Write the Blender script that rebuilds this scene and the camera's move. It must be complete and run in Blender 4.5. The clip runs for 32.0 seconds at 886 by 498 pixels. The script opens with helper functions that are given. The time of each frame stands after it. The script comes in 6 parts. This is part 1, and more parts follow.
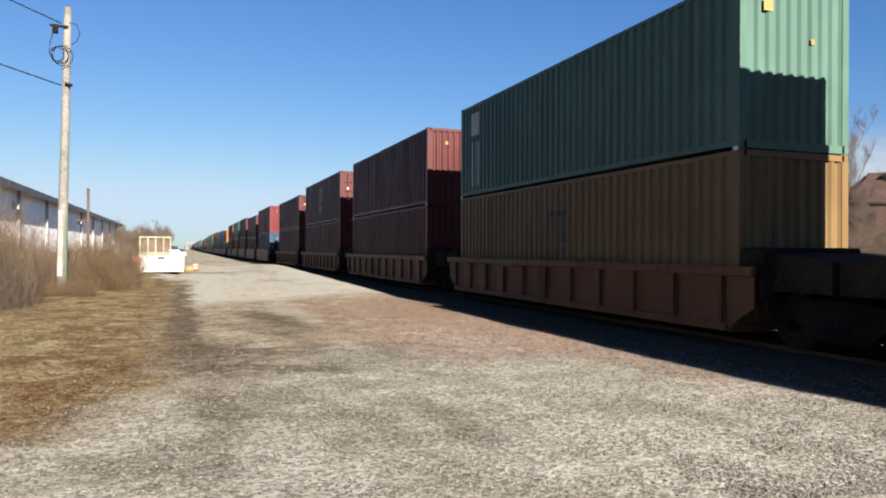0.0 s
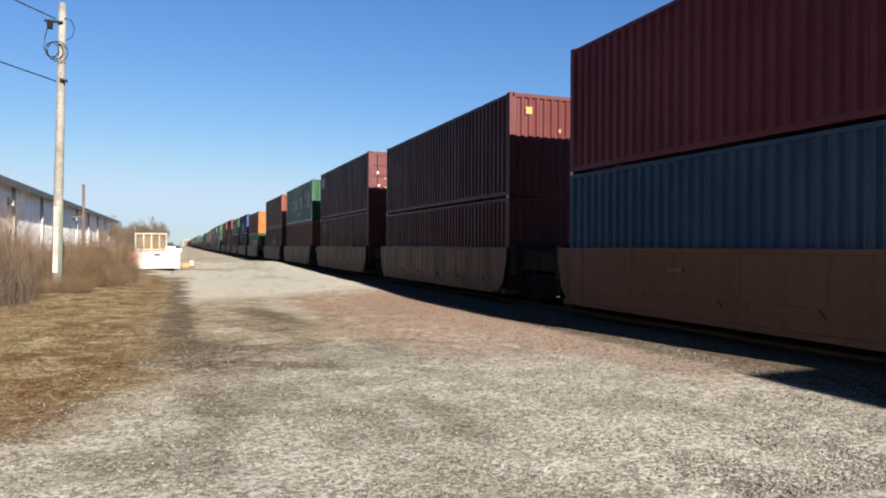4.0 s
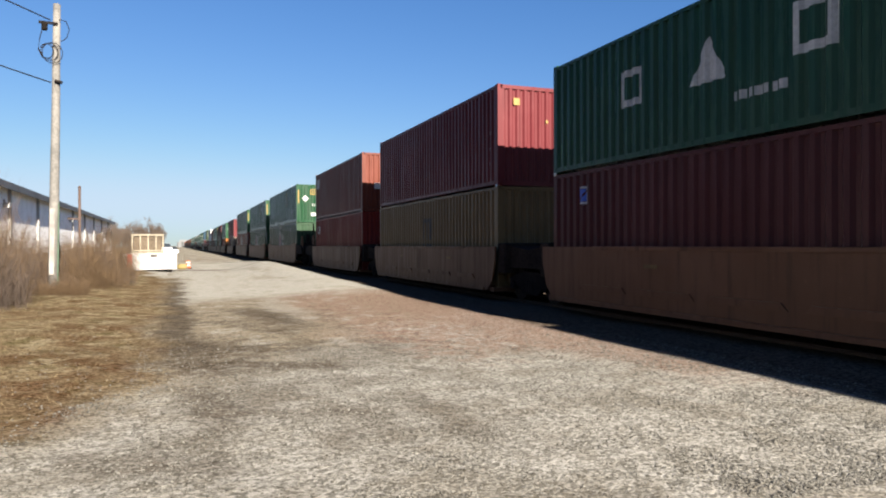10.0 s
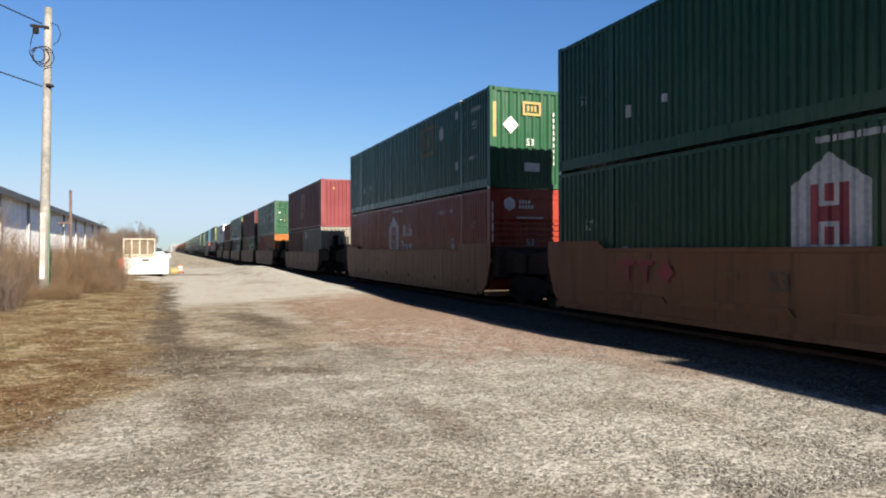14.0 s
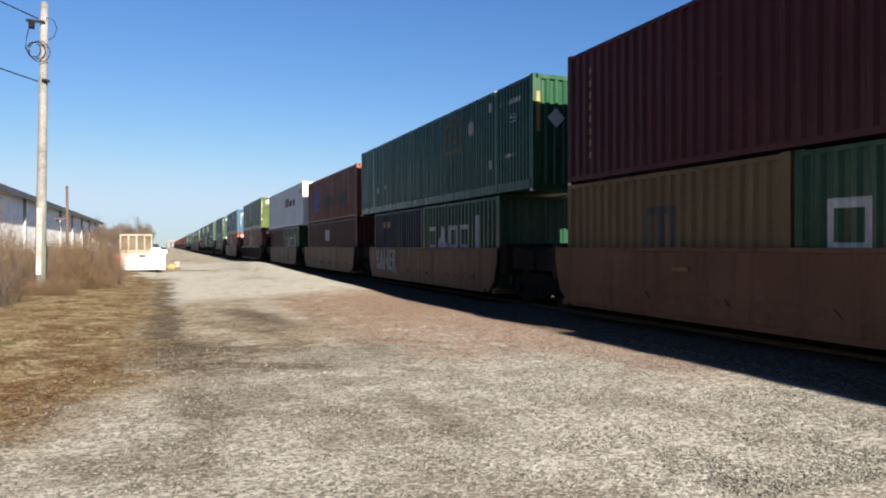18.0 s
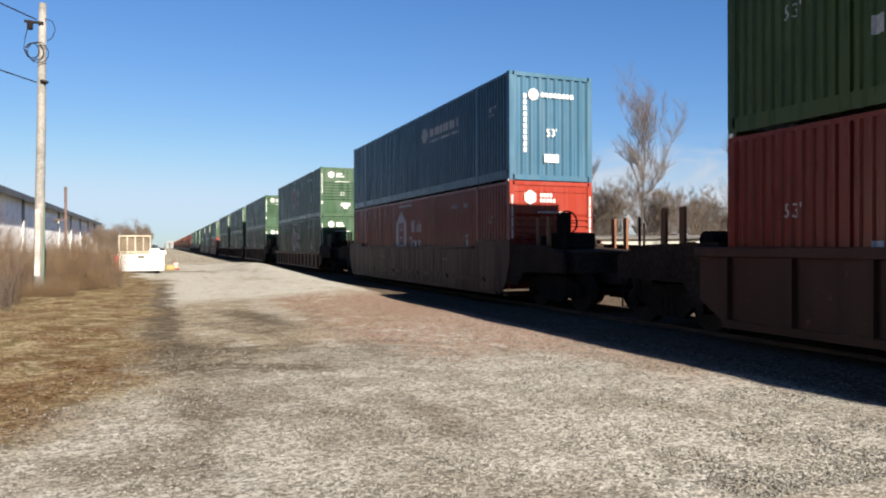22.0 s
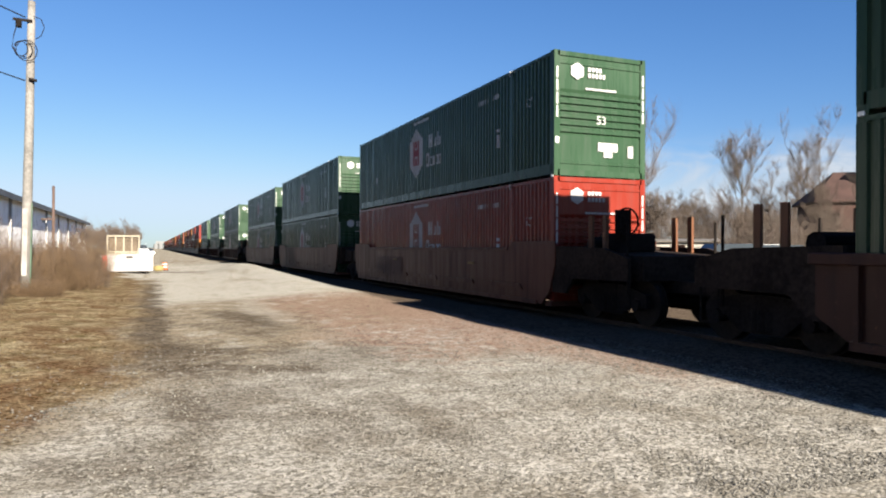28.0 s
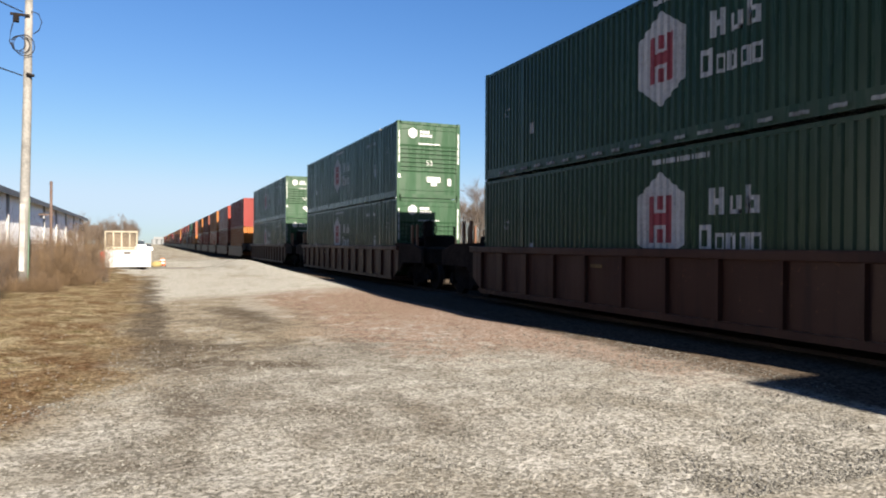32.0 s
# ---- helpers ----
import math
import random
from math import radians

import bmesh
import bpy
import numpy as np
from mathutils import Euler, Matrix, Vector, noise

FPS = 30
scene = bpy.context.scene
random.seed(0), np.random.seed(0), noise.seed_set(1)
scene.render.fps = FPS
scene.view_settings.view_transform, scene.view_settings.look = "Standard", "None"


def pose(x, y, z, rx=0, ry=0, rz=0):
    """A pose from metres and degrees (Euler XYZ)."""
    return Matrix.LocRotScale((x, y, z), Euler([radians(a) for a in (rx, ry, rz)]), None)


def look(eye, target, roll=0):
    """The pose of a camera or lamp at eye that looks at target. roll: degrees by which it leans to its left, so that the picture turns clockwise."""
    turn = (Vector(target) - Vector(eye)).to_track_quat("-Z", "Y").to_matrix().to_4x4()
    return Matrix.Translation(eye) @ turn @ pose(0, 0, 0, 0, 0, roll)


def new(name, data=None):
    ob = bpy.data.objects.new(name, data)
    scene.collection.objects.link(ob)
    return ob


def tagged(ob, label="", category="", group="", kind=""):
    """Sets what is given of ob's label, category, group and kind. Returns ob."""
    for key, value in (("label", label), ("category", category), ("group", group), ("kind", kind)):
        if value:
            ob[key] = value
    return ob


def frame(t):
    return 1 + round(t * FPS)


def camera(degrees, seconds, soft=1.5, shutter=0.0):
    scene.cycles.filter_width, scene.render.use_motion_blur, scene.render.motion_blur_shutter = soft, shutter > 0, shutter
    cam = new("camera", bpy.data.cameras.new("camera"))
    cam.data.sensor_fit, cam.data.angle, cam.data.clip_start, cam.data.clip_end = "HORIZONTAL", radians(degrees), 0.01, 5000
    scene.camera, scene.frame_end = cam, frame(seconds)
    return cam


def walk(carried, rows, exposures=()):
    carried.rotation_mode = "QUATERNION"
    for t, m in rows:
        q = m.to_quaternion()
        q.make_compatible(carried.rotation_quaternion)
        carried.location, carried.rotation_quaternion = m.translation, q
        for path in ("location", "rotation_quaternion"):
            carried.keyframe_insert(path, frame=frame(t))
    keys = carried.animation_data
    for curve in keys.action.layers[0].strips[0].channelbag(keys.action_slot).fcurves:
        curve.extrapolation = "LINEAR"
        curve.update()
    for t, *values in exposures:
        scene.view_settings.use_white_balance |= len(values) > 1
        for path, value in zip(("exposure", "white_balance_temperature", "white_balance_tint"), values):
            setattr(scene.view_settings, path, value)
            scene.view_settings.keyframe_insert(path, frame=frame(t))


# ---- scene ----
cam = camera(65.25, 32.0, soft=2.0)


def aim(turn, tilt, roll):
    """The held camera: turned right from the track's line, tilted up, leaning."""
    return pose(0, 0, 1.65, 90 + tilt, 0, -turn) @ pose(0, 0, 0, 0, 0, roll)


walk(cam, [
    (0, aim(20.50, 0.03, 0.23)), (0.5, aim(20.52, 0.04, 0.27)), (1, aim(20.57, -0.03, 0.29)), (1.5, aim(20.66, -0.02, 0.30)),
    (2, aim(20.64, 0.09, 0.27)), (2.5, aim(20.65, 0.04, 0.26)), (3, aim(20.70, -0.07, 0.25)), (3.5, aim(20.80, -0.18, 0.22)),
    (5.5, aim(20.70, -0.41, 0.17)), (6, aim(20.62, -0.49, 0.11)), (6.5, aim(20.55, -0.56, 0.05)), (7, aim(20.52, -0.44, -0.05)),
    (7.5, aim(20.55, -0.44, -0.13)), (8, aim(20.65, -0.44, -0.16)), (8.5, aim(20.73, -0.54, -0.15)), (9, aim(20.84, -0.47, -0.16)),
    (9.5, aim(20.96, -0.41, -0.16)), (10, aim(21.03, -0.33, -0.18)), (10.5, aim(21.06, -0.27, -0.19)), (11, aim(21.16, -0.34, -0.19)),
    (11.5, aim(21.23, -0.32, -0.21)), (12, aim(21.25, -0.26, -0.22)), (12.5, aim(21.24, -0.23, -0.25)), (13, aim(21.42, -0.16, -0.24)),
    (13.5, aim(21.53, -0.01, -0.22)), (14, aim(21.62, 0.03, -0.18)), (14.5, aim(21.74, -0.07, -0.13)), (16.5, aim(21.89, -0.11, -0.15)),
    (17, aim(21.87, -0.15, -0.15)), (17.5, aim(21.81, -0.24, -0.11)), (18, aim(21.84, -0.29, -0.12)), (18.5, aim(21.83, -0.31, -0.11)),
    (19, aim(21.78, -0.32, -0.13)), (19.5, aim(21.82, -0.45, -0.05)), (20, aim(21.79, -0.57, -0.10)), (20.5, aim(21.85, -0.57, -0.17)),
    (21, aim(21.83, -0.59, -0.26)), (21.5, aim(21.89, -0.40, -0.23)), (22, aim(21.93, -0.24, -0.19)), (22.5, aim(21.92, -0.13, -0.18)),
    (23, aim(22.02, -0.13, -0.16)), (23.5, aim(22.09, -0.12, -0.11)), (24, aim(22.20, -0.16, -0.03)), (24.5, aim(22.32, -0.19, 0.03)),
    (25, aim(22.43, -0.11, 0.06)), (25.5, aim(22.45, 0.03, 0.06)), (27.5, aim(22.66, 0.01, 0.08)), (28, aim(22.72, -0.08, 0.15)),
    (28.5, aim(22.83, -0.01, 0.21)), (29, aim(22.82, -0.09, 0.25)), (29.5, aim(22.82, -0.11, 0.30)), (30, aim(22.78, -0.19, 0.30)),
    (30.5, aim(22.86, -0.20, 0.32)), (31, aim(22.88, -0.24, 0.31)), (31.5, aim(22.86, -0.31, 0.30)), (32, aim(22.87, -0.37, 0.29)),
], exposures=[(0, 2.44, 6900, 11), (25, 2.44, 6900, 11), (28, 2.53, 6900, 11), (32, 2.53, 6900, 11)])

# ---- light ----
SUN = Vector((0.137, -1.0, 0.46)).normalized()
world = bpy.data.worlds.new("world")
scene.world = world
world.use_nodes = True
wn = world.node_tree
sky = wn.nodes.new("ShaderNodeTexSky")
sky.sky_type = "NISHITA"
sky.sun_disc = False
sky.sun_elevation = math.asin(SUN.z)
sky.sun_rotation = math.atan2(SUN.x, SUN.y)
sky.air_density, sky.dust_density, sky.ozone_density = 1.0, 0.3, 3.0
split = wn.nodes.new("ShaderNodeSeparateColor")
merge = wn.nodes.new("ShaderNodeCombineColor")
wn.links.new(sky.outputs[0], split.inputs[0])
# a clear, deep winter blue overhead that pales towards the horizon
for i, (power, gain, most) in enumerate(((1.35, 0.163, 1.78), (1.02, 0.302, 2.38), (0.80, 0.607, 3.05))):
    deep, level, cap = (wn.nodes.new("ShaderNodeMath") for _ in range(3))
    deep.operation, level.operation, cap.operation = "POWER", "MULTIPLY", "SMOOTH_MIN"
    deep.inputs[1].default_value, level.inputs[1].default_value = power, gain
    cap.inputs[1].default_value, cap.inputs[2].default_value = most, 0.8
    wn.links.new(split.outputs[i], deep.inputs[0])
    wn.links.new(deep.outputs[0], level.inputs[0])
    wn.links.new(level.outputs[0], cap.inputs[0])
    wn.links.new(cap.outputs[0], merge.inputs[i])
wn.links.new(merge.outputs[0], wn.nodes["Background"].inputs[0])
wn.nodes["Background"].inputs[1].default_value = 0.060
sun = new("sun", bpy.data.lights.new("sun", "SUN"))
sun.data.energy, sun.data.angle, sun.data.color = 5.0, radians(0.53), (1.0, 0.935, 0.835)
sun.matrix_world = look(SUN * 50, (0, 0, 0))
TRACK = 9.74      # the track's middle, in x
RAIL = 0.13       # height of the rail's top


# ---- mesh helpers ----
class Shape:
    """Vertices and faces of one part."""

    def __init__(self):
        self.v, self.f, self.smooth = [], [], False

    def add(self, verts, faces):
        n = len(self.v)
        self.v.extend(verts)
        self.f.extend([tuple(i + n for i in f) for f in faces])
        return self

    def box(self, x0, x1, y0, y1, z0, z1):
        return self.add([(x, y, z) for x in (x0, x1) for y in (y0, y1) for z in (z0, z1)],
                        [(0, 1, 3, 2), (4, 6, 7, 5), (0, 4, 5, 1), (2, 3, 7, 6), (0, 2, 6, 4), (1, 5, 7, 3)])

    def chamfer_box(self, x0, x1, y0, y1, z0, z1, b):
        bm = bmesh.new()
        s = Shape().box(x0, x1, y0, y1, z0, z1)
        vs = [bm.verts.new(p) for p in s.v]
        for f in s.f:
            bm.faces.new([vs[i] for i in f])
        bmesh.ops.bevel(bm, geom=bm.edges[:], offset=b, segments=1, affect="EDGES")
        bm.verts.index_update()
        self.add([tuple(v.co) for v in bm.verts], [tuple(v.index for v in f.verts) for f in bm.faces])
        bm.free()
        return self

    def prism(self, outline, a, b, axis="x"):
        """An outline of (p, q) pairs, drawn out from a to b along an axis."""
        n = len(outline)
        put = {"x": lambda p, q, w: (w, p, q), "y": lambda p, q, w: (p, w, q), "z": lambda p, q, w: (p, q, w)}[axis]
        verts = [put(p, q, w) for w in (a, b) for p, q in outline]
        faces = [tuple(range(n - 1, -1, -1)), tuple(range(n, 2 * n))]
        faces += [(i, (i + 1) % n, n + (i + 1) % n, n + i) for i in range(n)]
        return self.add(verts, faces)

    def tube(self, points, radius, sides=6, ends=True):
        """A round bar through points; radius is a number or one for each point."""
        rings, n = [], len(points)
        base = len(self.v)
        for i, p in enumerate(points):
            d = (Vector(points[min(i + 1, n - 1)]) - Vector(points[max(i - 1, 0)])).normalized()
            a = d.orthogonal().normalized() if abs(d.z) > 0.99 else d.cross(Vector((0, 0, 1))).normalized()
            c = d.cross(a)
            r = radius[i] if isinstance(radius, (list, tuple)) else radius
            for k in range(sides):
                w = 2 * math.pi * k / sides
                self.v.append(tuple(Vector(p) + r * (math.cos(w) * a + math.sin(w) * c)))
        for i in range(n - 1):
            for k in range(sides):
                a, b = base + i * sides + k, base + i * sides + (k + 1) % sides
                self.f.append((a, b, b + sides, a + sides))
        if ends:
            self.f.append(tuple(base + k for k in range(sides - 1, -1, -1)))
            self.f.append(tuple(base + (n - 1) * sides + k for k in range(sides)))
        return self

    def disc(self, x0, x1, y, z, r, sides=20):
        """A round drum along x."""
        ring = [(y + r * math.cos(2 * math.pi * k / sides), z + r * math.sin(2 * math.pi * k / sides)) for k in range(sides)]
        return self.prism(ring, x0, x1, "x")

    def mesh(self, name):
        me = bpy.data.meshes.new(name)
        me.from_pydata(self.v, [], self.f)
        if self.smooth:
            me.polygons.foreach_set("use_smooth", [True] * len(me.polygons))
        me.materials.append(None)
        me.update()
        return me


MESHES = {}


def shared(key, build):
    """One mesh for all parts of the same make."""
    if key not in MESHES:
        s = build()
        MESHES[key] = s.mesh(key[0]) if isinstance(s, Shape) else s
    return MESHES[key]


def part(name, made, material, parent=None, label="", m=None):
    """One mesh object, under a thing or under a part."""
    ob = new(name, made.mesh(name) if isinstance(made, Shape) else made)
    ob.material_slots[0].link = "OBJECT"
    ob.material_slots[0].material = material
    if parent is not None:
        ob.parent = parent
    if m is not None:
        ob.matrix_basis = m
    if label:
        tagged(ob, label)
    return ob


def empty(name, m, label, category, group="", kind=""):
    ob = new(name)
    ob.empty_display_size = 0.3
    ob.matrix_basis = m
    return tagged(ob, label, category, group, kind)


# ---- materials ----
class Nodes:
    """Short hand for a node material."""

    def __init__(self, name):
        self.mat = bpy.data.materials.new(name)
        self.mat.use_nodes = True
        self.t = self.mat.node_tree
        self.bsdf = self.t.nodes["Principled BSDF"]
        self.bsdf.inputs["Specular IOR Level"].default_value = 0.25

    def put(self, socket, value):
        if isinstance(value, (int, float)):
            socket.default_value = value
        elif isinstance(value, tuple):
            socket.default_value = (*value, 1.0) if len(value) == 3 and socket.type == "RGBA" else value
        else:
            self.t.links.new(value, socket)

    def math(self, op, a, b=0.0, c=0.0, clamp=False):
        n = self.t.nodes.new("ShaderNodeMath")
        n.operation, n.use_clamp = op, clamp
        for i, x in enumerate((a, b, c)):
            self.put(n.inputs[i], x)
        return n.outputs[0]

    def ramp(self, x, lo, hi, a=0.0, b=1.0):
        n = self.t.nodes.new("ShaderNodeMapRange")
        n.interpolation_type = "SMOOTHSTEP"
        for i, y in enumerate((x, lo, hi, a, b)):
            self.put(n.inputs[i], y)
        return n.outputs[0]

    def mix(self, f, a, b):
        n = self.t.nodes.new("ShaderNodeMix")
        n.data_type = "RGBA"
        self.put(n.inputs[0], f), self.put(n.inputs[6], a), self.put(n.inputs[7], b)
        return n.outputs[2]

    def place(self, world_space=False):
        if world_space:
            return self.t.nodes.new("ShaderNodeNewGeometry").outputs["Position"]
        n = self.t.nodes.new("ShaderNodeTexCoord").outputs["Object"]
        r = self.t.nodes.new("ShaderNodeObjectInfo").outputs["Random"]
        k = self.t.nodes.new("ShaderNodeVectorMath")
        k.operation = "MULTIPLY_ADD"
        k.inputs[1].default_value = (1, 1, 1)
        self.t.links.new(n, k.inputs[0])
        self.t.links.new(self.math("MULTIPLY", r, 90.0), k.inputs[2])
        return k.outputs[0]

    def scaled(self, vec, sx, sy, sz):
        k = self.t.nodes.new("ShaderNodeVectorMath")
        k.operation = "MULTIPLY"
        k.inputs[1].default_value = (sx, sy, sz)
        self.t.links.new(vec, k.inputs[0])
        return k.outputs[0]

    def noise(self, vec, scale, detail=4.0, rough=0.6, distort=0.0):
        n = self.t.nodes.new("ShaderNodeTexNoise")
        self.t.links.new(vec, n.inputs["Vector"])
        n.inputs["Scale"].default_value, n.inputs["Detail"].default_value = scale, detail
        n.inputs["Roughness"].default_value, n.inputs["Distortion"].default_value = rough, distort
        return n.outputs[0]

    def cells(self, vec, scale, out="Distance", feature="F1"):
        n = self.t.nodes.new("ShaderNodeTexVoronoi")
        n.feature = feature
        self.t.links.new(vec, n.inputs["Vector"])
        n.inputs["Scale"].default_value = scale
        return n.outputs[out]

    def parts(self, vec):
        n = self.t.nodes.new("ShaderNodeSeparateXYZ")
        self.t.links.new(vec, n.inputs[0])
        return n.outputs

    def bump(self, height, strength, distance):
        n = self.t.nodes.new("ShaderNodeBump")
        n.inputs["Strength"].default_value, n.inputs["Distance"].default_value = strength, distance
        self.t.links.new(height, n.inputs["Height"])
        self.t.links.new(n.outputs[0], self.bsdf.inputs["Normal"])

    def done(self, color, rough, metal=0.0):
        self.put(self.bsdf.inputs["Base Color"], color)
        self.put(self.bsdf.inputs["Roughness"], rough)
        self.put(self.bsdf.inputs["Metallic"], metal)
        return self.mat


def paint(name, rgb, grime=0.45, rust=0.25, rough=0.42, gloss=0.09):
    """Weathered steel paint: fading, streaks of dirt that run down, rust specks."""
    n = Nodes(name)
    p = n.place()
    fade = n.noise(p, 0.5, 3)
    streak = n.noise(n.scaled(p, 5.0, 5.0, 0.35), 1.0, 4, 0.65)
    speck = n.noise(p, 9.0, 5, 0.7)
    pale = tuple(min(1.0, c * 1.3 + 0.006) for c in rgb)
    dirty = tuple(c * 0.5 + 0.006 for c in rgb)
    c = n.mix(n.ramp(fade, 0.42, 0.75, 0.0, 0.55), rgb, pale)
    c = n.mix(n.ramp(streak, 0.5, 0.72, 0.0, grime), c, dirty)
    c = n.mix(n.ramp(speck, 0.62, 0.72, 0.0, rust), c, (0.13, 0.055, 0.03))
    n.bump(n.noise(p, 30.0, 3), 0.12, 0.01)
    n.bsdf.inputs["Specular IOR Level"].default_value = gloss
    return n.done(c, n.ramp(streak, 0.3, 0.8, rough - 0.1, rough + 0.2))


def plain(name, rgb, rough=0.6, metal=0.0, scale=8.0, vary=0.35, relief=0.1, gloss=0.25):
    """A worn plain surface with grain at two scales."""
    n = Nodes(name)
    p = n.place()
    a = n.math("ADD", n.math("MULTIPLY", n.noise(p, scale * 0.15, 3), 0.5), n.math("MULTIPLY", n.noise(p, scale * 2, 5), 0.5))
    c = n.mix(n.ramp(a, 0.35, 0.65), tuple(x * (1 - vary) for x in rgb), tuple(min(1, x * (1 + vary)) for x in rgb))
    n.bump(n.noise(p, scale * 4, 4), relief, 0.02)
    n.bsdf.inputs["Specular IOR Level"].default_value = gloss
    return n.done(c, rough, metal)


PAINT = {
    "maroon": paint("maroon paint", (0.038, 0.0084, 0.0093)),
    "crimson": paint("crimson paint", (0.066, 0.0119, 0.0142)),
    "red": paint("red paint", (0.084, 0.0098, 0.0080)),
    "brick": paint("brick red paint", (0.071, 0.0184, 0.0119)),
    "hub_red": paint("orange red paint", (0.100, 0.0130, 0.0080), 0.25, 0.1, 0.28, 0.13),
    "orange": paint("orange paint", (0.128, 0.044, 0.0095)),
    "rust": paint("faded orange paint", (0.098, 0.031, 0.0176)),
    "teal": paint("teal green paint", (0.038, 0.074, 0.062)),
    "green": paint("dark green paint", (0.0071, 0.0304, 0.0145), 0.3, 0.15, 0.28, 0.13),
    "hub_green": paint("green paint", (0.0135, 0.0310, 0.0168), 0.25, 0.1, 0.28, 0.13),
    "olive": paint("olive green paint", (0.029, 0.044, 0.0106), 0.25, 0.1, 0.28, 0.13),
    "blue": paint("blue paint", (0.0123, 0.031, 0.055)),
    "navy": paint("navy paint", (0.0049, 0.0071, 0.0184)),
    "sky_blue": paint("light blue paint", (0.0178, 0.0456, 0.0720), 0.3, 0.15, 0.28, 0.13),
    "royal": paint("royal blue paint", (0.010, 0.022, 0.070)),
    "tan": paint("ochre paint", (0.084, 0.054, 0.025)),
    "yellow": paint("yellow paint", (0.222, 0.146, 0.031)),
    "grey": paint("grey paint", (0.089, 0.082, 0.071)),
    "white": paint("white paint", (0.40, 0.41, 0.42), 0.2, 0.08),
    "buff": paint("buff brown car paint", (0.0712, 0.0315, 0.0171), 0.7, 0.5, 0.50, 0.10),
    "brown": paint("red brown car paint", (0.0266, 0.0107, 0.0079), 0.7, 0.5, 0.50, 0.10),
    "sand": paint("sandy brown car paint", (0.0921, 0.0421, 0.0203), 0.6, 0.5, 0.50, 0.10),
    "ruddy": paint("ruddy brown car paint", (0.0522, 0.0180, 0.0117), 0.7, 0.5, 0.50, 0.10),
}
M_MARK = plain("white lettering", (0.26, 0.26, 0.26), 0.7, 0, 6, 0.2, 0.02)
M_TAPE = plain("dull reflecting tape", (0.16, 0.16, 0.16), 0.6, 0, 6, 0.4, 0.02)
M_SPRAY_DULL = plain("dull sprayed paint", (0.082, 0.064, 0.050), 0.8, 0, 4, 0.4, 0.02)
M_SPRAY = plain("white spray paint", (0.20, 0.20, 0.19), 0.8, 0, 5, 0.35, 0.02)
M_MARK_DARK = plain("dark lettering", (0.035, 0.03, 0.028), 0.6, 0, 6, 0.2, 0.02)
M_MARK_RED = plain("red lettering", (0.15, 0.02, 0.028), 0.6, 0, 6, 0.2, 0.02)
M_MARK_BLUE = plain("blue lettering", (0.03, 0.07, 0.28), 0.6, 0, 6, 0.2, 0.02)
M_MARK_GOLD = plain("yellow label", (0.145, 0.09, 0.023), 0.6, 0, 6, 0.2, 0.02)
M_MARK_TAN = plain("tan lettering", (0.145, 0.11, 0.075), 0.6, 0, 6, 0.2, 0.02)
M_GRIME = plain("greasy dark car steel", (0.016, 0.012, 0.010), 0.9, 0.0, 6, 0.5, 0.3, 0.03)
M_IRON = plain("black oily iron", (0.009, 0.0075, 0.007), 0.9, 0.0, 8, 0.5, 0.3, 0.03)
M_STEEL = plain("worn wheel steel", (0.014, 0.011, 0.009), 0.85, 0.0, 8, 0.4, 0.1, 0.05)
# rail colour is lowered to stand for the darkness under the train
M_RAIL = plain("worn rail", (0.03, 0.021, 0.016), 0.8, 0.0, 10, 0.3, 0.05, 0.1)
M_MARK_RUST = plain("faint rusty spray paint", (0.072, 0.036, 0.028), 0.7, 0, 4, 0.4, 0.02)
M_SIGN_OLD = plain("dull ochre sign paint", (0.085, 0.075, 0.035), 0.7, 0, 4, 0.4, 0.02)
M_GALV = plain("zinc coated steel", (0.42, 0.42, 0.41), 0.45, 0.6, 10, 0.25, 0.05)


# ---- ground ----
def rise(x, y):
    """Height of the ground: a flat yard, a heap of spread gravel beside the track, a shoulder at the ballast."""
    h = 0.03 * noise.noise(Vector((x * 0.35, y * 0.35, 0.0))) + 0.012 * noise.noise(Vector((x * 1.7, y * 1.7, 3.0)))
    h += 0.60 * math.exp(-((x - 5.6) / 1.5) ** 2) * max(0.0, 1 - abs(y - 47) / 26.0) ** 0.8
    h += 0.05 * max(0.0, min(1.0, (x - 6.6) / 1.2))
    if x < -0.4:
        h += 0.10 * min(1.0, (-0.4 - x) / 2.0) + 0.05 * noise.noise(Vector((x * 0.9, y * 0.9, 7.0)))
    return h * max(0.0, 1 - max(abs(x) - 40, 0) / 60)


def spread(lo, hi, fine_lo, fine_hi, step, grow):
    """Grid lines: even between two places, then wider and wider apart."""
    mid = list(np.arange(fine_lo, fine_hi + step / 2, step))
    out, s = [], step
    while (out[-1] if out else fine_hi) < hi:
        s *= grow
        out.append((out[-1] if out else fine_hi) + s)
    low, s = [], step
    while (low[-1] if low else fine_lo) > lo:
        s *= grow
        low.append((low[-1] if low else fine_lo) - s)
    return low[::-1] + mid + out


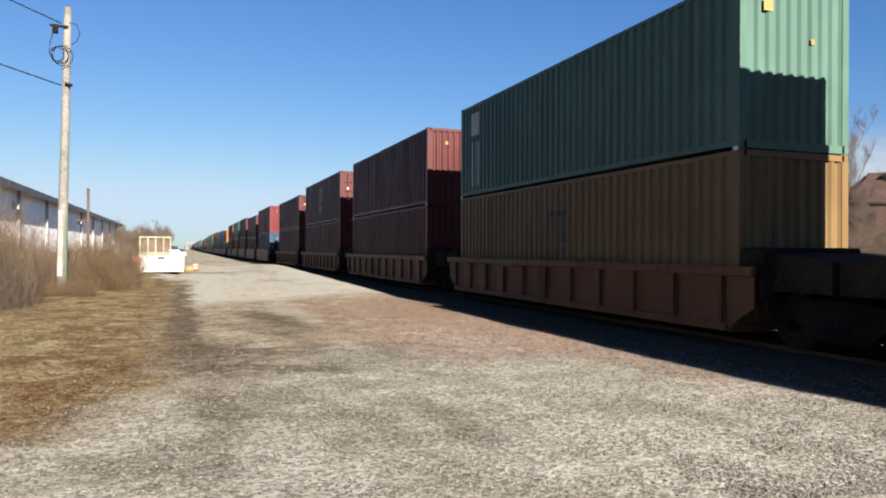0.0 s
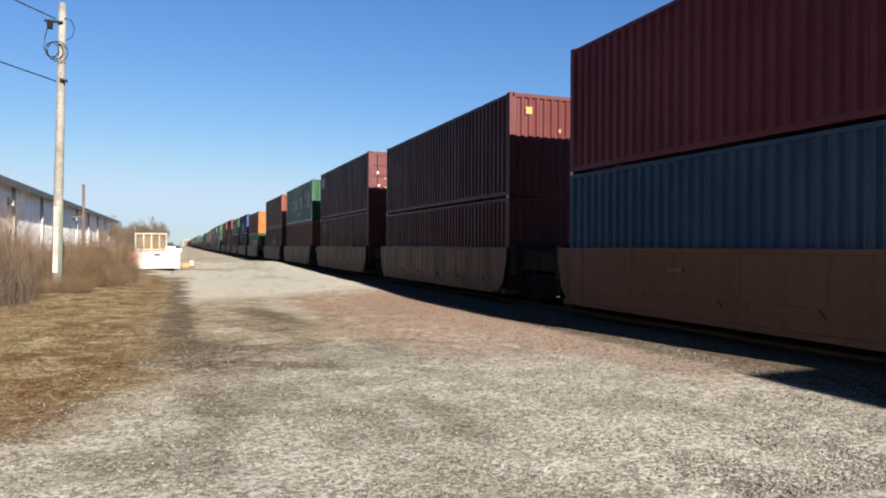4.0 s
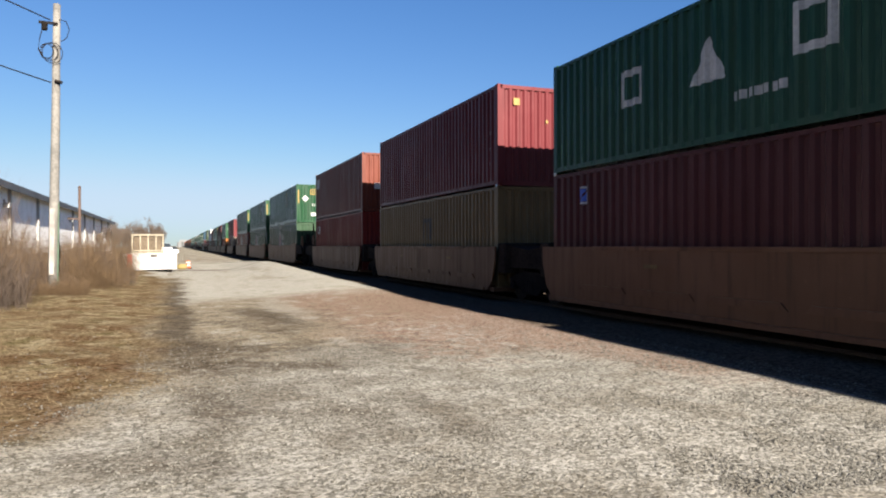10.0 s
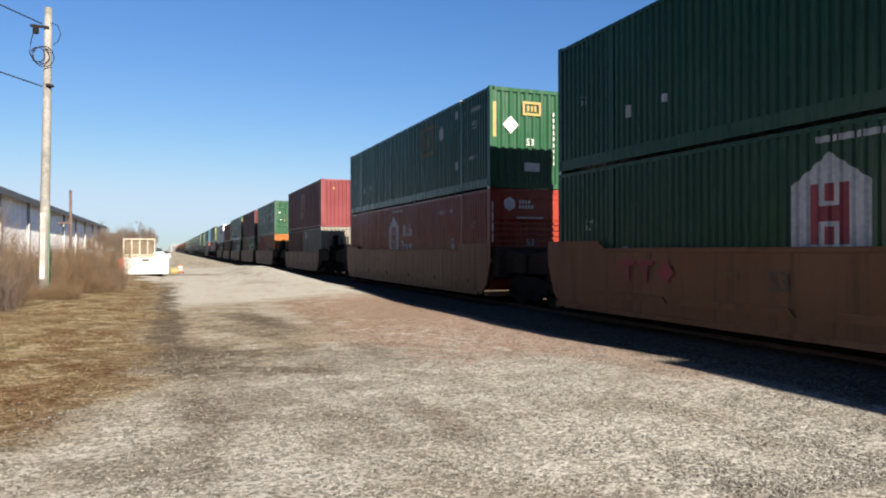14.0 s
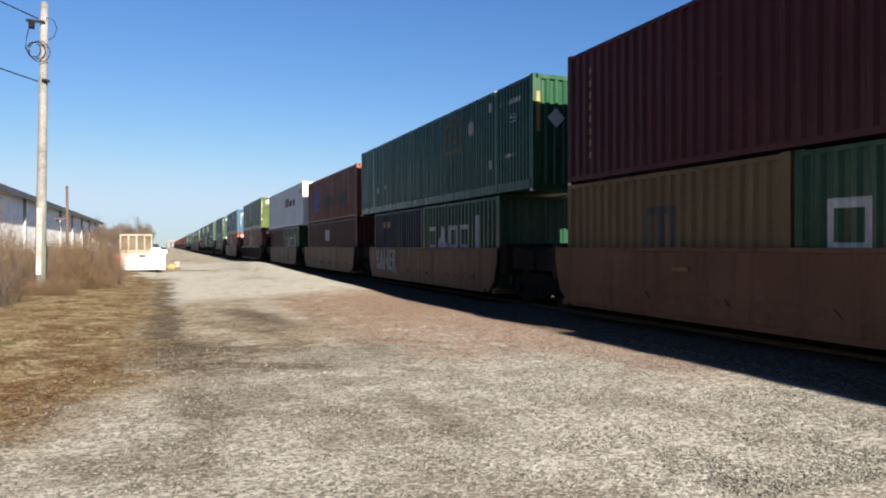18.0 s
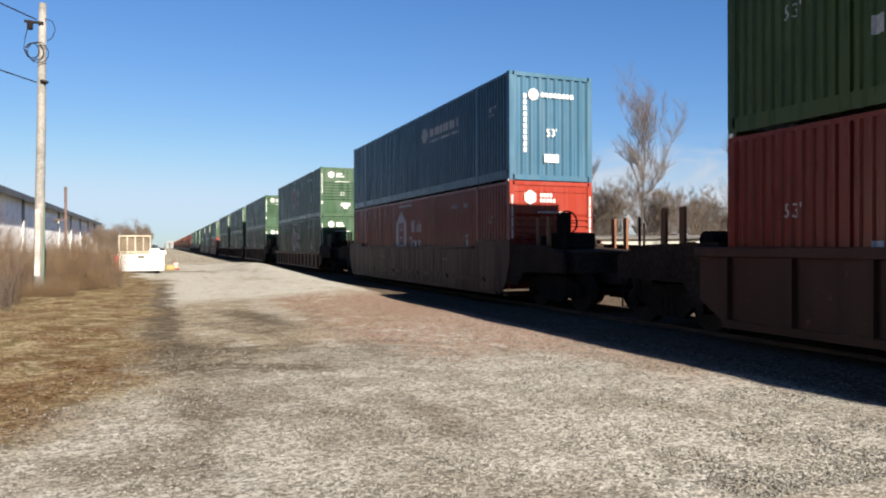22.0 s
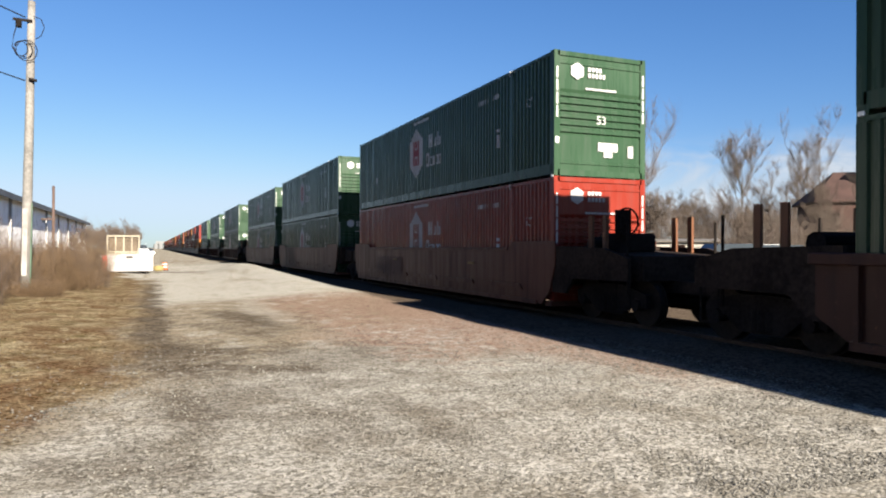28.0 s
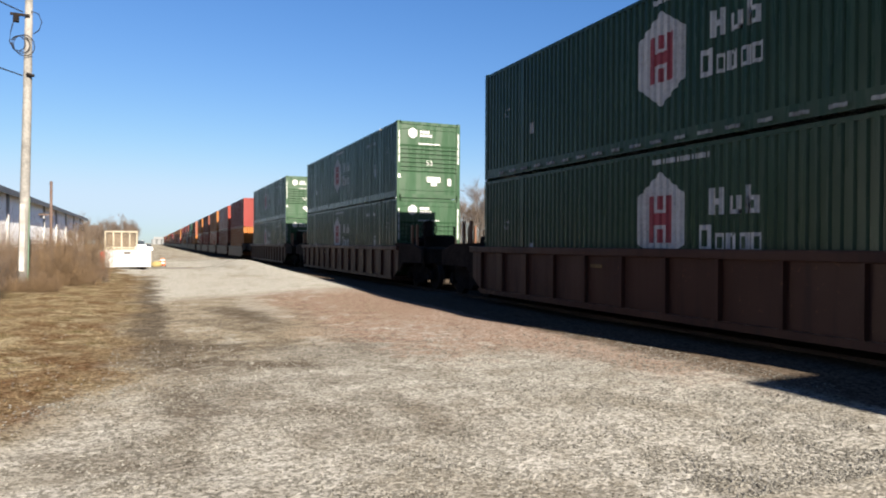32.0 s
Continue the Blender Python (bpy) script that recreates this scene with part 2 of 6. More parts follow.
def ground_material():
    n = Nodes("yard ground")
    p = n.place(True)
    x, y, _ = n.parts(p)
    wob = n.math("SUBTRACT", n.noise(p, 0.45, 4, 0.6), 0.5)
    wob2 = n.math("SUBTRACT", n.noise(p, 2.2, 5, 0.68), 0.5)
    xx = n.math("ADD", x, n.math("ADD", n.math("MULTIPLY", wob, 2.0), n.math("MULTIPLY", wob2, 1.1)))
    yy = n.math("ADD", y, n.math("ADD", n.math("MULTIPLY", wob2, 3.5), n.math("MULTIPLY", wob, 5.0)))
    stone = n.cells(p, 24.0, "Color")
    sv = n.parts(stone)[0]
    grain = n.noise(p, 17.0, 6, 0.75)
    mid = n.noise(p, 3.2, 5, 0.7)
    big = n.noise(p, 0.75, 5, 0.62, 0.6)
    fine = n.parts(n.cells(p, 52.0, "Color"))[0]
    tone = n.math("ADD", n.math("ADD", n.math("MULTIPLY", sv, 0.28), n.math("MULTIPLY", fine, 0.22)), n.math("MULTIPLY", grain, 0.5))

    def two(a, b, lo=0.28, hi=0.70):
        return n.mix(n.ramp(tone, lo, hi), a, b)

    def patch(cx, cy, rx, ry, most=1.0):
        """A stain with a ragged edge."""
        u = n.math("DIVIDE", n.math("SUBTRACT", xx, cx), rx)
        v = n.math("DIVIDE", n.math("SUBTRACT", yy, cy), ry)
        d = n.math("SQRT", n.math("ADD", n.math("MULTIPLY", u, u), n.math("MULTIPLY", v, v)))
        return n.ramp(d, 0.35, 1.25, most, 0.0)

    def smear(x0, y0, x1, y1, wide, most):
        """A long dark streak of mud between two places, torn at its edges."""
        dx, dy = x1 - x0, y1 - y0
        far_off = math.hypot(dx, dy)
        px = n.math("ADD", n.math("SUBTRACT", x, x0), n.math("MULTIPLY", wob2, 0.4))
        py = n.math("ADD", n.math("SUBTRACT", y, y0), n.math("ADD", n.math("MULTIPLY", wob2, 0.85), n.math("MULTIPLY", wob, 0.5)))
        along = n.math("ADD", n.math("MULTIPLY", px, dx / far_off ** 2), n.math("MULTIPLY", py, dy / far_off ** 2))
        off = n.math("ABSOLUTE", n.math("SUBTRACT", n.math("MULTIPLY", py, dx / far_off), n.math("MULTIPLY", px, dy / far_off)))
        ends = n.math("MULTIPLY", n.ramp(along, -0.15, 0.2), n.ramp(along, 0.75, 1.2, 1.0, 0.0))
        return n.math("MULTIPLY", ends, n.ramp(off, wide * 0.35, wide * 1.2, most, 0.0))

    gravel = two((0.086, 0.082, 0.071), (0.245, 0.236, 0.214), 0.32, 0.66)
    gravel = n.mix(n.ramp(mid, 0.44, 0.64, 0.0, 0.55), gravel, two((0.069, 0.061, 0.049), (0.173, 0.161, 0.137)))
    gravel = n.mix(n.ramp(big, 0.50, 0.60, 0.0, 0.55), gravel, two((0.055, 0.048, 0.037), (0.136, 0.122, 0.099)))
    pale = two((0.129, 0.125, 0.108), (0.248, 0.239, 0.214))
    dirt = two((0.062, 0.049, 0.035), (0.158, 0.133, 0.099))
    dirt = n.mix(n.ramp(mid, 0.42, 0.58, 0.0, 0.75), dirt, two((0.096, 0.085, 0.063), (0.190, 0.171, 0.133)))
    mud = two((0.020, 0.0162, 0.0117), (0.065, 0.052, 0.039))
    red = two((0.067, 0.038, 0.029), (0.169, 0.123, 0.096))
    straw = two((0.041, 0.028, 0.0152), (0.146, 0.115, 0.070))
    straw = n.mix(n.ramp(n.noise(p, 1.5, 5, 0.7), 0.50, 0.64, 0.0, 0.75), straw, two((0.023, 0.020, 0.0082), (0.073, 0.062, 0.028)))
    straw = n.mix(n.ramp(n.noise(n.scaled(p, 0.9, 1.0, 1.0), 0.9, 6, 0.75), 0.47, 0.58, 0.0, 0.68), straw, two((0.0177, 0.0088, 0.0041), (0.073, 0.040, 0.021)))
    straw = n.mix(n.ramp(n.noise(n.scaled(p, 1.0, 0.9, 1.0), 1.7, 6, 0.75), 0.53, 0.61, 0.0, 0.9), straw, two((0.088, 0.072, 0.044), (0.193, 0.164, 0.109)))
    far = n.mix(n.ramp(big, 0.35, 0.65), (0.059, 0.045, 0.024), (0.099, 0.079, 0.047))
    # near gravel, then trodden dirt, then the pale spread gravel
    c = n.mix(n.ramp(n.math("ADD", yy, n.math("MULTIPLY", x, -1.2)), 6.3, 10.3), gravel, dirt)
    reddish = n.math("MULTIPLY", n.ramp(xx, 2.0, 3.6), n.math("MULTIPLY", n.ramp(yy, 8.0, 11.0), n.ramp(yy, 22.0, 27.0, 1.0, 0.0)))
    edge = n.math("SUBTRACT", xx, n.math("MULTIPLY", n.math("SUBTRACT", 9.5, yy), 0.55))
    reddish = n.math("MULTIPLY", n.math("MULTIPLY", reddish, n.ramp(edge, 3.2, 4.2)), n.ramp(mid, 0.36, 0.56, 0.15, 0.9))
    fringe = n.math("MULTIPLY", n.ramp(xx, 4.9, 5.9), n.ramp(grain, 0.35, 0.6, 0.35, 1.0))
    c = n.mix(n.math("MAXIMUM", reddish, n.math("MULTIPLY", fringe, n.math("MULTIPLY", n.ramp(yy, 5.5, 8.0), n.ramp(y, 16.0, 24.0, 0.95, 0.3)))), c, red)
    ruts = n.noise(n.scaled(p, 0.30, 1.0, 1.0), 1.0, 5, 0.65, 0.8)
    rut_band = n.math("MULTIPLY", n.ramp(y, 4.5, 9.5, 0.35, 1.0), n.ramp(y, 15.0, 26.0, 1.0, 0.0))
    c = n.mix(n.math("MULTIPLY", n.math("MULTIPLY", rut_band, n.ramp(ruts, 0.50, 0.62)), n.ramp(xx, 2.4, 4.2, 0.45, 0.0)), c, mud)
    blot = n.noise(p, 1.25, 7, 0.72, 0.5)
    c = n.mix(n.math("MULTIPLY", n.math("MULTIPLY", n.ramp(blot, 0.51, 0.61, 0.0, 0.36), n.ramp(y, 5.0, 9.0, 0.4, 1.0)), n.math("MULTIPLY", n.ramp(y, 18.0, 26.0, 1.0, 0.15), n.ramp(xx, 2.8, 4.6, 1.0, 0.25))), c, mud)
    c = n.mix(n.math("MULTIPLY", n.ramp(blot, 0.47, 0.38, 0.0, 0.55), n.math("MULTIPLY", n.ramp(y, 6.0, 9.0), n.ramp(xx, 4.4, 5.2, 1.0, 0.0))), c, pale)
    # wheel tracks that run along the yard
    for mid_x, lean, lo, hi, most in ((1.75, 0.02, 4.0, 21.0, 0.30), (2.9, 0.02, 4.0, 19.0, 0.20), (0.45, -0.02, 4.0, 12.0, 0.3)):
        line = n.math("ADD", n.math("ADD", x, n.math("MULTIPLY", wob2, 0.35)), n.math("MULTIPLY", y, -lean))
        track = n.math("MULTIPLY", n.ramp(n.math("ABSOLUTE", n.math("SUBTRACT", line, mid_x)), 0.10, 0.30, most, 0.0), n.math("MULTIPLY", n.ramp(y, lo, lo + 2), n.ramp(y, hi - 4, hi, 1.0, 0.0)))
        c = n.mix(n.math("MULTIPLY", track, n.ramp(mid, 0.38, 0.58, 0.2, 1.0)), c, mud)
    lane = n.math("MULTIPLY", n.ramp(n.math("ABSOLUTE", n.math("ADD", n.math("ADD", x, 0.05), n.math("ADD", n.math("MULTIPLY", wob2, 1.5), n.math("MULTIPLY", wob, 0.7)))), 0.15, 0.60, 1.0, 0.0), n.math("MULTIPLY", n.ramp(y, 9.5, 12.0), n.ramp(y, 28.0, 42.0, 1.0, 0.15)))
    stains = n.math("MAXIMUM", patch(0.5, 11.0, 1.15, 2.3), n.math("MAXIMUM", patch(2.3, 10.2, 2.0, 1.3, 0.5), patch(0.7, 7.5, 0.75, 1.0, 0.35)))
    stains = n.math("MAXIMUM", stains, n.math("MAXIMUM", patch(1.4, 5.7, 0.45, 0.9, 0.6), patch(-0.2, 5.6, 0.6, 0.7, 0.5)))
    stains = n.math("MAXIMUM", stains, patch(2.0, 17.0, 0.7, 3.5, 0.8))
    c = n.mix(n.math("MULTIPLY", stains, n.ramp(mid, 0.32, 0.62, 0.95, 0.35)), c, mud)
    for line in ((-0.15, 10.3, 2.3, 9.2, 0.36, 0.95), (-0.2, 12.2, 1.7, 11.0, 0.42, 0.9), (1.4, 19.0, 2.5, 14.4, 0.45, 0.8), (0.15, 8.4, 0.55, 6.6, 0.26, 0.55),
                 (0.1, 7.3, 1.9, 6.5, 0.20, 0.6), (2.3, 7.4, 2.5, 5.2, 0.26, 0.6), (-0.9, 6.2, 0.4, 5.2, 0.25, 0.65), (0.9, 15.5, 1.9, 13.0, 0.35, 0.6)):
        c = n.mix(n.math("MULTIPLY", smear(*line), n.ramp(mid, 0.36, 0.60, 1.0, 0.6)), c, mud)
    c = n.mix(n.math("MULTIPLY", lane, n.ramp(mid, 0.38, 0.66, 1.0, 0.75)), c, mud)
    nearer = n.math("ADD", yy, n.math("MULTIPLY", n.math("SUBTRACT", x, 2.5), -0.3))
    pale_in = n.math("MULTIPLY", n.math("MAXIMUM", n.ramp(nearer, 21.0, 24.5), patch(2.6, 19.5, 0.5, 4.5, 0.4)), n.math("MAXIMUM", n.ramp(xx, -0.15, 0.55), n.math("MULTIPLY", n.ramp(yy, 36.0, 41.0), n.ramp(xx, -2.0, -1.4))))
    c = n.mix(n.math("MULTIPLY", pale_in, n.ramp(mid, 0.62, 0.78, 1.0, 0.55)), c, pale)
    c = n.mix(n.math("MULTIPLY", pale_in, n.ramp(blot, 0.52, 0.62, 0.0, 0.6)), c, dirt)
    streaks = n.noise(n.scaled(p, 1.3, 0.16, 1.0), 1.0, 5, 0.65, 0.5)
    c = n.mix(n.math("MULTIPLY", n.ramp(streaks, 0.52, 0.66, 0.0, 0.65), n.ramp(yy, 26.0, 34.0)), c, dirt)
    cross = n.noise(n.scaled(p, 0.12, 0.5, 1.0), 1.0, 4, 0.6, 0.4)
    c = n.mix(n.math("MULTIPLY", n.ramp(cross, 0.53, 0.62, 0.0, 0.8), n.math("MULTIPLY", n.ramp(y, 42.0, 52.0), n.ramp(xx, 4.6, 5.6, 1.0, 0.2))), c, mud)
    c = n.mix(n.math("MULTIPLY", n.ramp(streaks, 0.42, 0.56, 0.9, 0.2), n.ramp(yy, 62.0, 80.0)), c, dirt)
    # the train's shade on the track shoulder, painted in as a darker brown strip
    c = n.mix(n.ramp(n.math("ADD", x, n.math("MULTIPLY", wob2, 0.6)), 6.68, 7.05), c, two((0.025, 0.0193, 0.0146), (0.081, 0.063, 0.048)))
    c = n.mix(n.ramp(xx, 12.6, 14.5), c, far)
    verge = n.math("ADD", n.math("ADD", xx, n.ramp(yy, 36.0, 41.0, 0.0, 1.3)), n.math("MULTIPLY", n.math("MAXIMUM", n.math("SUBTRACT", 9.0, y), 0.0), 0.40))
    c = n.mix(n.ramp(verge, -0.85, 0.1, 1.0, 0.0), c, straw)
    brown = n.math("MULTIPLY", n.ramp(n.math("ABSOLUTE", n.math("SUBTRACT", verge, -0.95)), 0.1, 0.9, 0.70, 0.0), n.ramp(y, 9.5, 14.0, 1.0, 0.3))
    c = n.mix(n.math("MULTIPLY", brown, n.ramp(mid, 0.35, 0.6, 1.0, 0.5)), c, two((0.0169, 0.0081, 0.0038), (0.072, 0.040, 0.022)))
    bump = n.math("ADD", n.math("MULTIPLY", n.cells(p, 36.0), -0.35), n.math("ADD", n.math("MULTIPLY", grain, 0.35), n.math("MULTIPLY", mid, 1.0)))
    n.bump(bump, 0.6, 0.035)
    n.bsdf.inputs["Specular IOR Level"].default_value = 0.0
    return n.done(c, 0.95)


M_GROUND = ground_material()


def build_ground():
    xs = spread(-900, 900, -14, 16, 0.45, 1.16)
    ys = spread(-120, 2600, -2, 62, 0.45, 1.12)
    s = Shape()
    s.v = [(x, y, rise(x, y)) for y in ys for x in xs]
    w = len(xs)
    s.f = [(j * w + i, j * w + i + 1, (j + 1) * w + i + 1, (j + 1) * w + i) for j in range(len(ys) - 1) for i in range(w - 1)]
    s.smooth = True
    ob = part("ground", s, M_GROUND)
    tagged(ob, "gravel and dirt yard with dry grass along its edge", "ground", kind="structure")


build_ground()


def build_track():
    # stone coloured near black: the shade below the train is put into it
    ballast = plain("shade black ballast stone", (0.012, 0.010, 0.009), 0.95, 0, 16, 0.6, 0.9, 0.0)
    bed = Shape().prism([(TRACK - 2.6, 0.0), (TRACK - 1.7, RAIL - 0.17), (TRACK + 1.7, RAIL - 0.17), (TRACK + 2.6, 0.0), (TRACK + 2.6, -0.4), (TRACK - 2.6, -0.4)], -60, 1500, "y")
    tagged(part("ballast_bed", bed, ballast), "crushed stone track bed, coloured near black for the train's shade", "track bed", kind="structure")
    track = empty("railway_track", pose(TRACK, 0, 0), "steel rails on dark timber sleepers in the shade of the train", "railway track", kind="structure")
    prof = [(-0.07, 0), (0.07, 0), (0.07, 0.015), (0.012, 0.035), (0.012, 0.125), (0.036, 0.135), (0.036, 0.165), (-0.036, 0.165), (-0.036, 0.135), (-0.012, 0.125), (-0.012, 0.035), (-0.07, 0.015)]
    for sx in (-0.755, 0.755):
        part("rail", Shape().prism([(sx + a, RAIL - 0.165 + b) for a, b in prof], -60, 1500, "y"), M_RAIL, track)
    wood = plain("creosoted timber", (0.014, 0.010, 0.008), 0.9, 0, 6, 0.4, 0.4, 0.02)
    tie = shared(("sleeper",), lambda: Shape().chamfer_box(-1.3, 1.3, -0.115, 0.115, -0.16, 0.0, 0.012))
    y = -4.0
    while y < 62:
        part("sleeper", tie, wood, track, m=pose(random.uniform(-0.03, 0.03), y, RAIL - 0.15 + random.uniform(-0.01, 0), 0, 0, random.uniform(-0.6, 0.6)))
        y += 0.52
    rest = Shape()
    while y < 400:
        rest.box(-1.3, 1.3, y - 0.115, y + 0.115, RAIL - 0.3, RAIL - 0.152)
        y += 0.52
    tagged(part("sleepers_beyond", rest, wood, track), kind="stuff")


build_track()

# ---- containers ----
FT = {"40": 12.19, "20": 6.06, "53": 16.15}
HIGH = {"h": 2.896, "s": 2.591}


def wave(a, b, pitch, depth, out_flat, in_flat):
    """Corrugation from a to b: places and depths of its folds."""
    n = max(1, round((b - a) / pitch))
    k = (b - a) / n
    slope = (1 - out_flat - in_flat) / 2
    pts = []
    for i in range(n):
        u = a + i * k
        pts += [(u, 0.0), (u + out_flat * k, 0.0), (u + (out_flat + slope) * k, depth), (u + (out_flat + slope + in_flat) * k, depth)]
    return pts + [(b, 0.0)]


def side_wave(kind):
    length = FT[kind]
    if kind == "53":
        return wave(0.14, length - 0.14, 0.178, 0.040, 0.40, 0.30)
    return wave(0.16, length - 0.16, 0.278, 0.055, 0.34, 0.28)


def half_width(kind):
    return 1.285 if kind == "53" else 1.22


def sheet(pts, lo, hi, put):
    """A folded sheet between two heights."""
    s = Shape()
    for u, d in pts:
        s.v += [put(u, d, lo), put(u, d, hi)]
    s.f = [(2 * i, 2 * i + 2, 2 * i + 3, 2 * i + 1) for i in range(len(pts) - 1)]
    return s


def frame_shape(kind, h):
    length, w = FT[kind], half_width(kind)
    low = 0.28 if kind == "53" else 0.15
    s = Shape()
    for sx in (-1, 1):
        a, b = sorted((sx * w, sx * (w - 0.07)))
        s.box(a, b, 0.1, length - 0.1, 0.045, low)
        s.box(a, b, 0.1, length - 0.1, h - 0.10, h - 0.03)
        for y0, y1 in ((0.0, 0.15), (length - 0.15, length)):
            a, b = sorted((sx * w, sx * (w - 0.15)))
            s.box(a, b, y0, y1, 0.11, h - 0.11)
    for y0, y1 in ((0.0, 0.1), (length - 0.1, length)):
        s.box(-w + 0.1, w - 0.1, y0, y1, 0.012, 0.15)
        s.box(-w + 0.1, w - 0.1, y0, y1, h - 0.12, h - 0.015)
    s.box(-w + 0.08, w - 0.08, 0.1, length - 0.1, 0.08, 0.14)
    return s


def front_shape(kind, h, make):
    w = half_width(kind)
    if make == "ribs":
        s = sheet(wave(-w + 0.15, w - 0.15, 0.25, 0.045, 0.3, 0.3), 0.15, h - 0.12, lambda u, d, z: (u, 0.012 + d, z))
    else:
        s = Shape().box(-w + 0.15, w - 0.15, 0.03, 0.06, 0.15, h - 0.12)
        if make == "panel":
            folds = [(0.15, 0.03), (0.28, 0.03), (0.29, 0.008), (0.35, 0.008), (0.36, 0.03), (0.95, 0.03)]
            for i in range(6):
                z = 1.0 + i * 0.165
                folds += [(z, 0.055), (z + 0.025, 0.003), (z + 0.10, 0.003), (z + 0.125, 0.055)]
            folds += [(2.02, 0.03), (h - 0.31, 0.03), (h - 0.30, 0.008), (h - 0.26, 0.008), (h - 0.25, 0.03), (h - 0.12, 0.03)]
            s = sheet(folds, -w + 0.15, w - 0.15, lambda u, d, x: (x, d, u))
    return s


DOOR = 1.07   # width of one door leaf


def door_shape(h):
    """The sheet of one door leaf, with its hinge side at x = 0."""
    return Shape().box(0.004, DOOR - 0.004, 0.036, 0.05, 0.154, h - 0.124)


def door_frame_shape(h):
    lo, hi, t = 0.15, h - 0.12, 0.08
    out = [(0, lo), (DOOR, lo), (DOOR, hi), (0, hi), (0, lo + t + 0.001), (t, lo + t + 0.001), (t, hi - t), (DOOR - t, hi - t), (DOOR - t, lo + t), (0, lo + t)]
    return Shape().prism(out, 0.008, 0.035, "y")


def door_rib_shape():
    return Shape().prism([(0.035, -0.07), (0.018, -0.03), (0.018, 0.03), (0.035, 0.07)], 0.085, DOOR - 0.085, "x")


def rods_shape(h):
    s = Shape()
    for x in (0.30, 0.80):
        s.tube([(x, -0.012, 0.1), (x, -0.012, h - 0.08)], 0.018, 6)
        s.box(x - 0.03, x + 0.03, -0.03, 0.01, 0.12, 0.2)
        s.box(x - 0.03, x + 0.03, -0.03, 0.01, h - 0.2, h - 0.12)
        s.tube([(x, -0.03, 1.05), (x + 0.1, -0.035, 1.1), (x - 0.22, -0.035, 1.12)], 0.014, 5)
    return s


def casting_shape():
    return Shape().chamfer_box(-0.081, 0.081, 0.0, 0.178, -0.059, 0.059, 0.01)


def fold_depth(pts, u):
    for (u0, d0), (u1, d1) in zip(pts, pts[1:]):
        if u0 <= u <= u1:
            return d0 + (d1 - d0) * (u - u0) / max(u1 - u0, 1e-6)
    return 0.0


def ring(n, a, z, w, h, turn=0.0):
    return [(a + w * math.cos(2 * math.pi * k / n + turn), z + h * math.sin(2 * math.pi * k / n + turn)) for k in range(n)]


def flat_bm(shapes):
    """Painted marks, flat: rectangles (a0, a1, z0, z1), outlines, or words."""
    bm = bmesh.new()
    for s in shapes:
        if isinstance(s, tuple) and isinstance(s[0], str):
            word, a, z, size = s
            cu = bpy.data.curves.new("word", "FONT")
            cu.body, cu.size = word, size
            ob = bpy.data.objects.new("word", cu)
            scene.collection.objects.link(ob)
            bpy.context.view_layer.update()
            me = ob.evaluated_get(bpy.context.evaluated_depsgraph_get()).to_mesh()
            k = len(bm.verts)
            vs = [bm.verts.new((a + v.co.x, z + v.co.y, 0)) for v in me.vertices]
            for f in me.polygons:
                bm.faces.new([vs[i] for i in f.vertices])
            ob.to_mesh_clear()
            bpy.data.objects.remove(ob)
        elif isinstance(s, tuple):
            a0, a1, z0, z1 = s
            bm.faces.new([bm.verts.new((a, z, 0)) for a, z in ((a0, z0), (a1, z0), (a1, z1), (a0, z1))])
        else:
            bm.faces.new([bm.verts.new((a, z, 0)) for a, z in s])
    return bm


def size_of(s):
    if isinstance(s, tuple):
        return 1.0 if isinstance(s[0], str) else (s[1] - s[0]) * (s[3] - s[2])
    return 1.0


def side_mark(kind, shapes, proud=0.003):
    return side_mesh, kind, shapes, proud


def front_mark(kind, shapes, y=-0.004):
    return front_mesh, kind, shapes, y


def paint_marks(root, name, key, material, what):
    """Large marks one by one, the small letters of a line together."""
    make, kind, shapes, off = what
    big = [s for s in shapes if size_of(s) > 0.07]
    small = [s for s in shapes if size_of(s) <= 0.07]
    for i, s in enumerate(big):
        part(name, shared((*key, i), lambda s=s: make(kind, [s], off)), material, root)
    if small:
        ob = part(name, shared((*key, "small"), lambda: make(kind, small, off)), material, root)
        if len(small) > 1:
            tagged(ob, kind="stuff")


def side_mesh(kind, shapes, proud):
    """Marks on the side that faces the yard; a is the way from the container's rear end. They follow the folds."""
    pts, length, w = side_wave(kind), FT[kind], half_width(kind)
    bm = flat_bm(shapes)
    lo, hi = min(v.co.x for v in bm.verts), max(v.co.x for v in bm.verts)
    for u, _ in pts:
        a = length - u
        if lo < a < hi:
            bmesh.ops.bisect_plane(bm, geom=bm.verts[:] + bm.edges[:] + bm.faces[:], plane_co=(a, 0, 0), plane_no=(1, 0, 0))
    for v in bm.verts:
        y = length - v.co.x
        v.co = Vector((-(w - 0.006 - fold_depth(pts, y)) - proud, y, v.co.y))
    me = bpy.data.meshes.new("marking")
    bm.to_mesh(me)
    bm.free()
    me.materials.append(None)
    return me


def front_mesh(kind, shapes, y):
    """Marks on the front end; a is the way from its left post."""
    w = half_width(kind)
    bm = flat_bm(shapes)
    for v in bm.verts:
        v.co = Vector((v.co.x - w, y, v.co.y))
    me = bpy.data.meshes.new("marking")
    bm.to_mesh(me)
    bm.free()
    me.materials.append(None)
    return me


def bars(a, z, n, w, h, gap):
    return [(a + i * (w + gap), a + i * (w + gap) + w, z, z + h) for i in range(n)]


def column(a, z, n, w, h, gap):
    return [(a, a + w, z + i * (h + gap), z + i * (h + gap) + h) for i in range(n)]


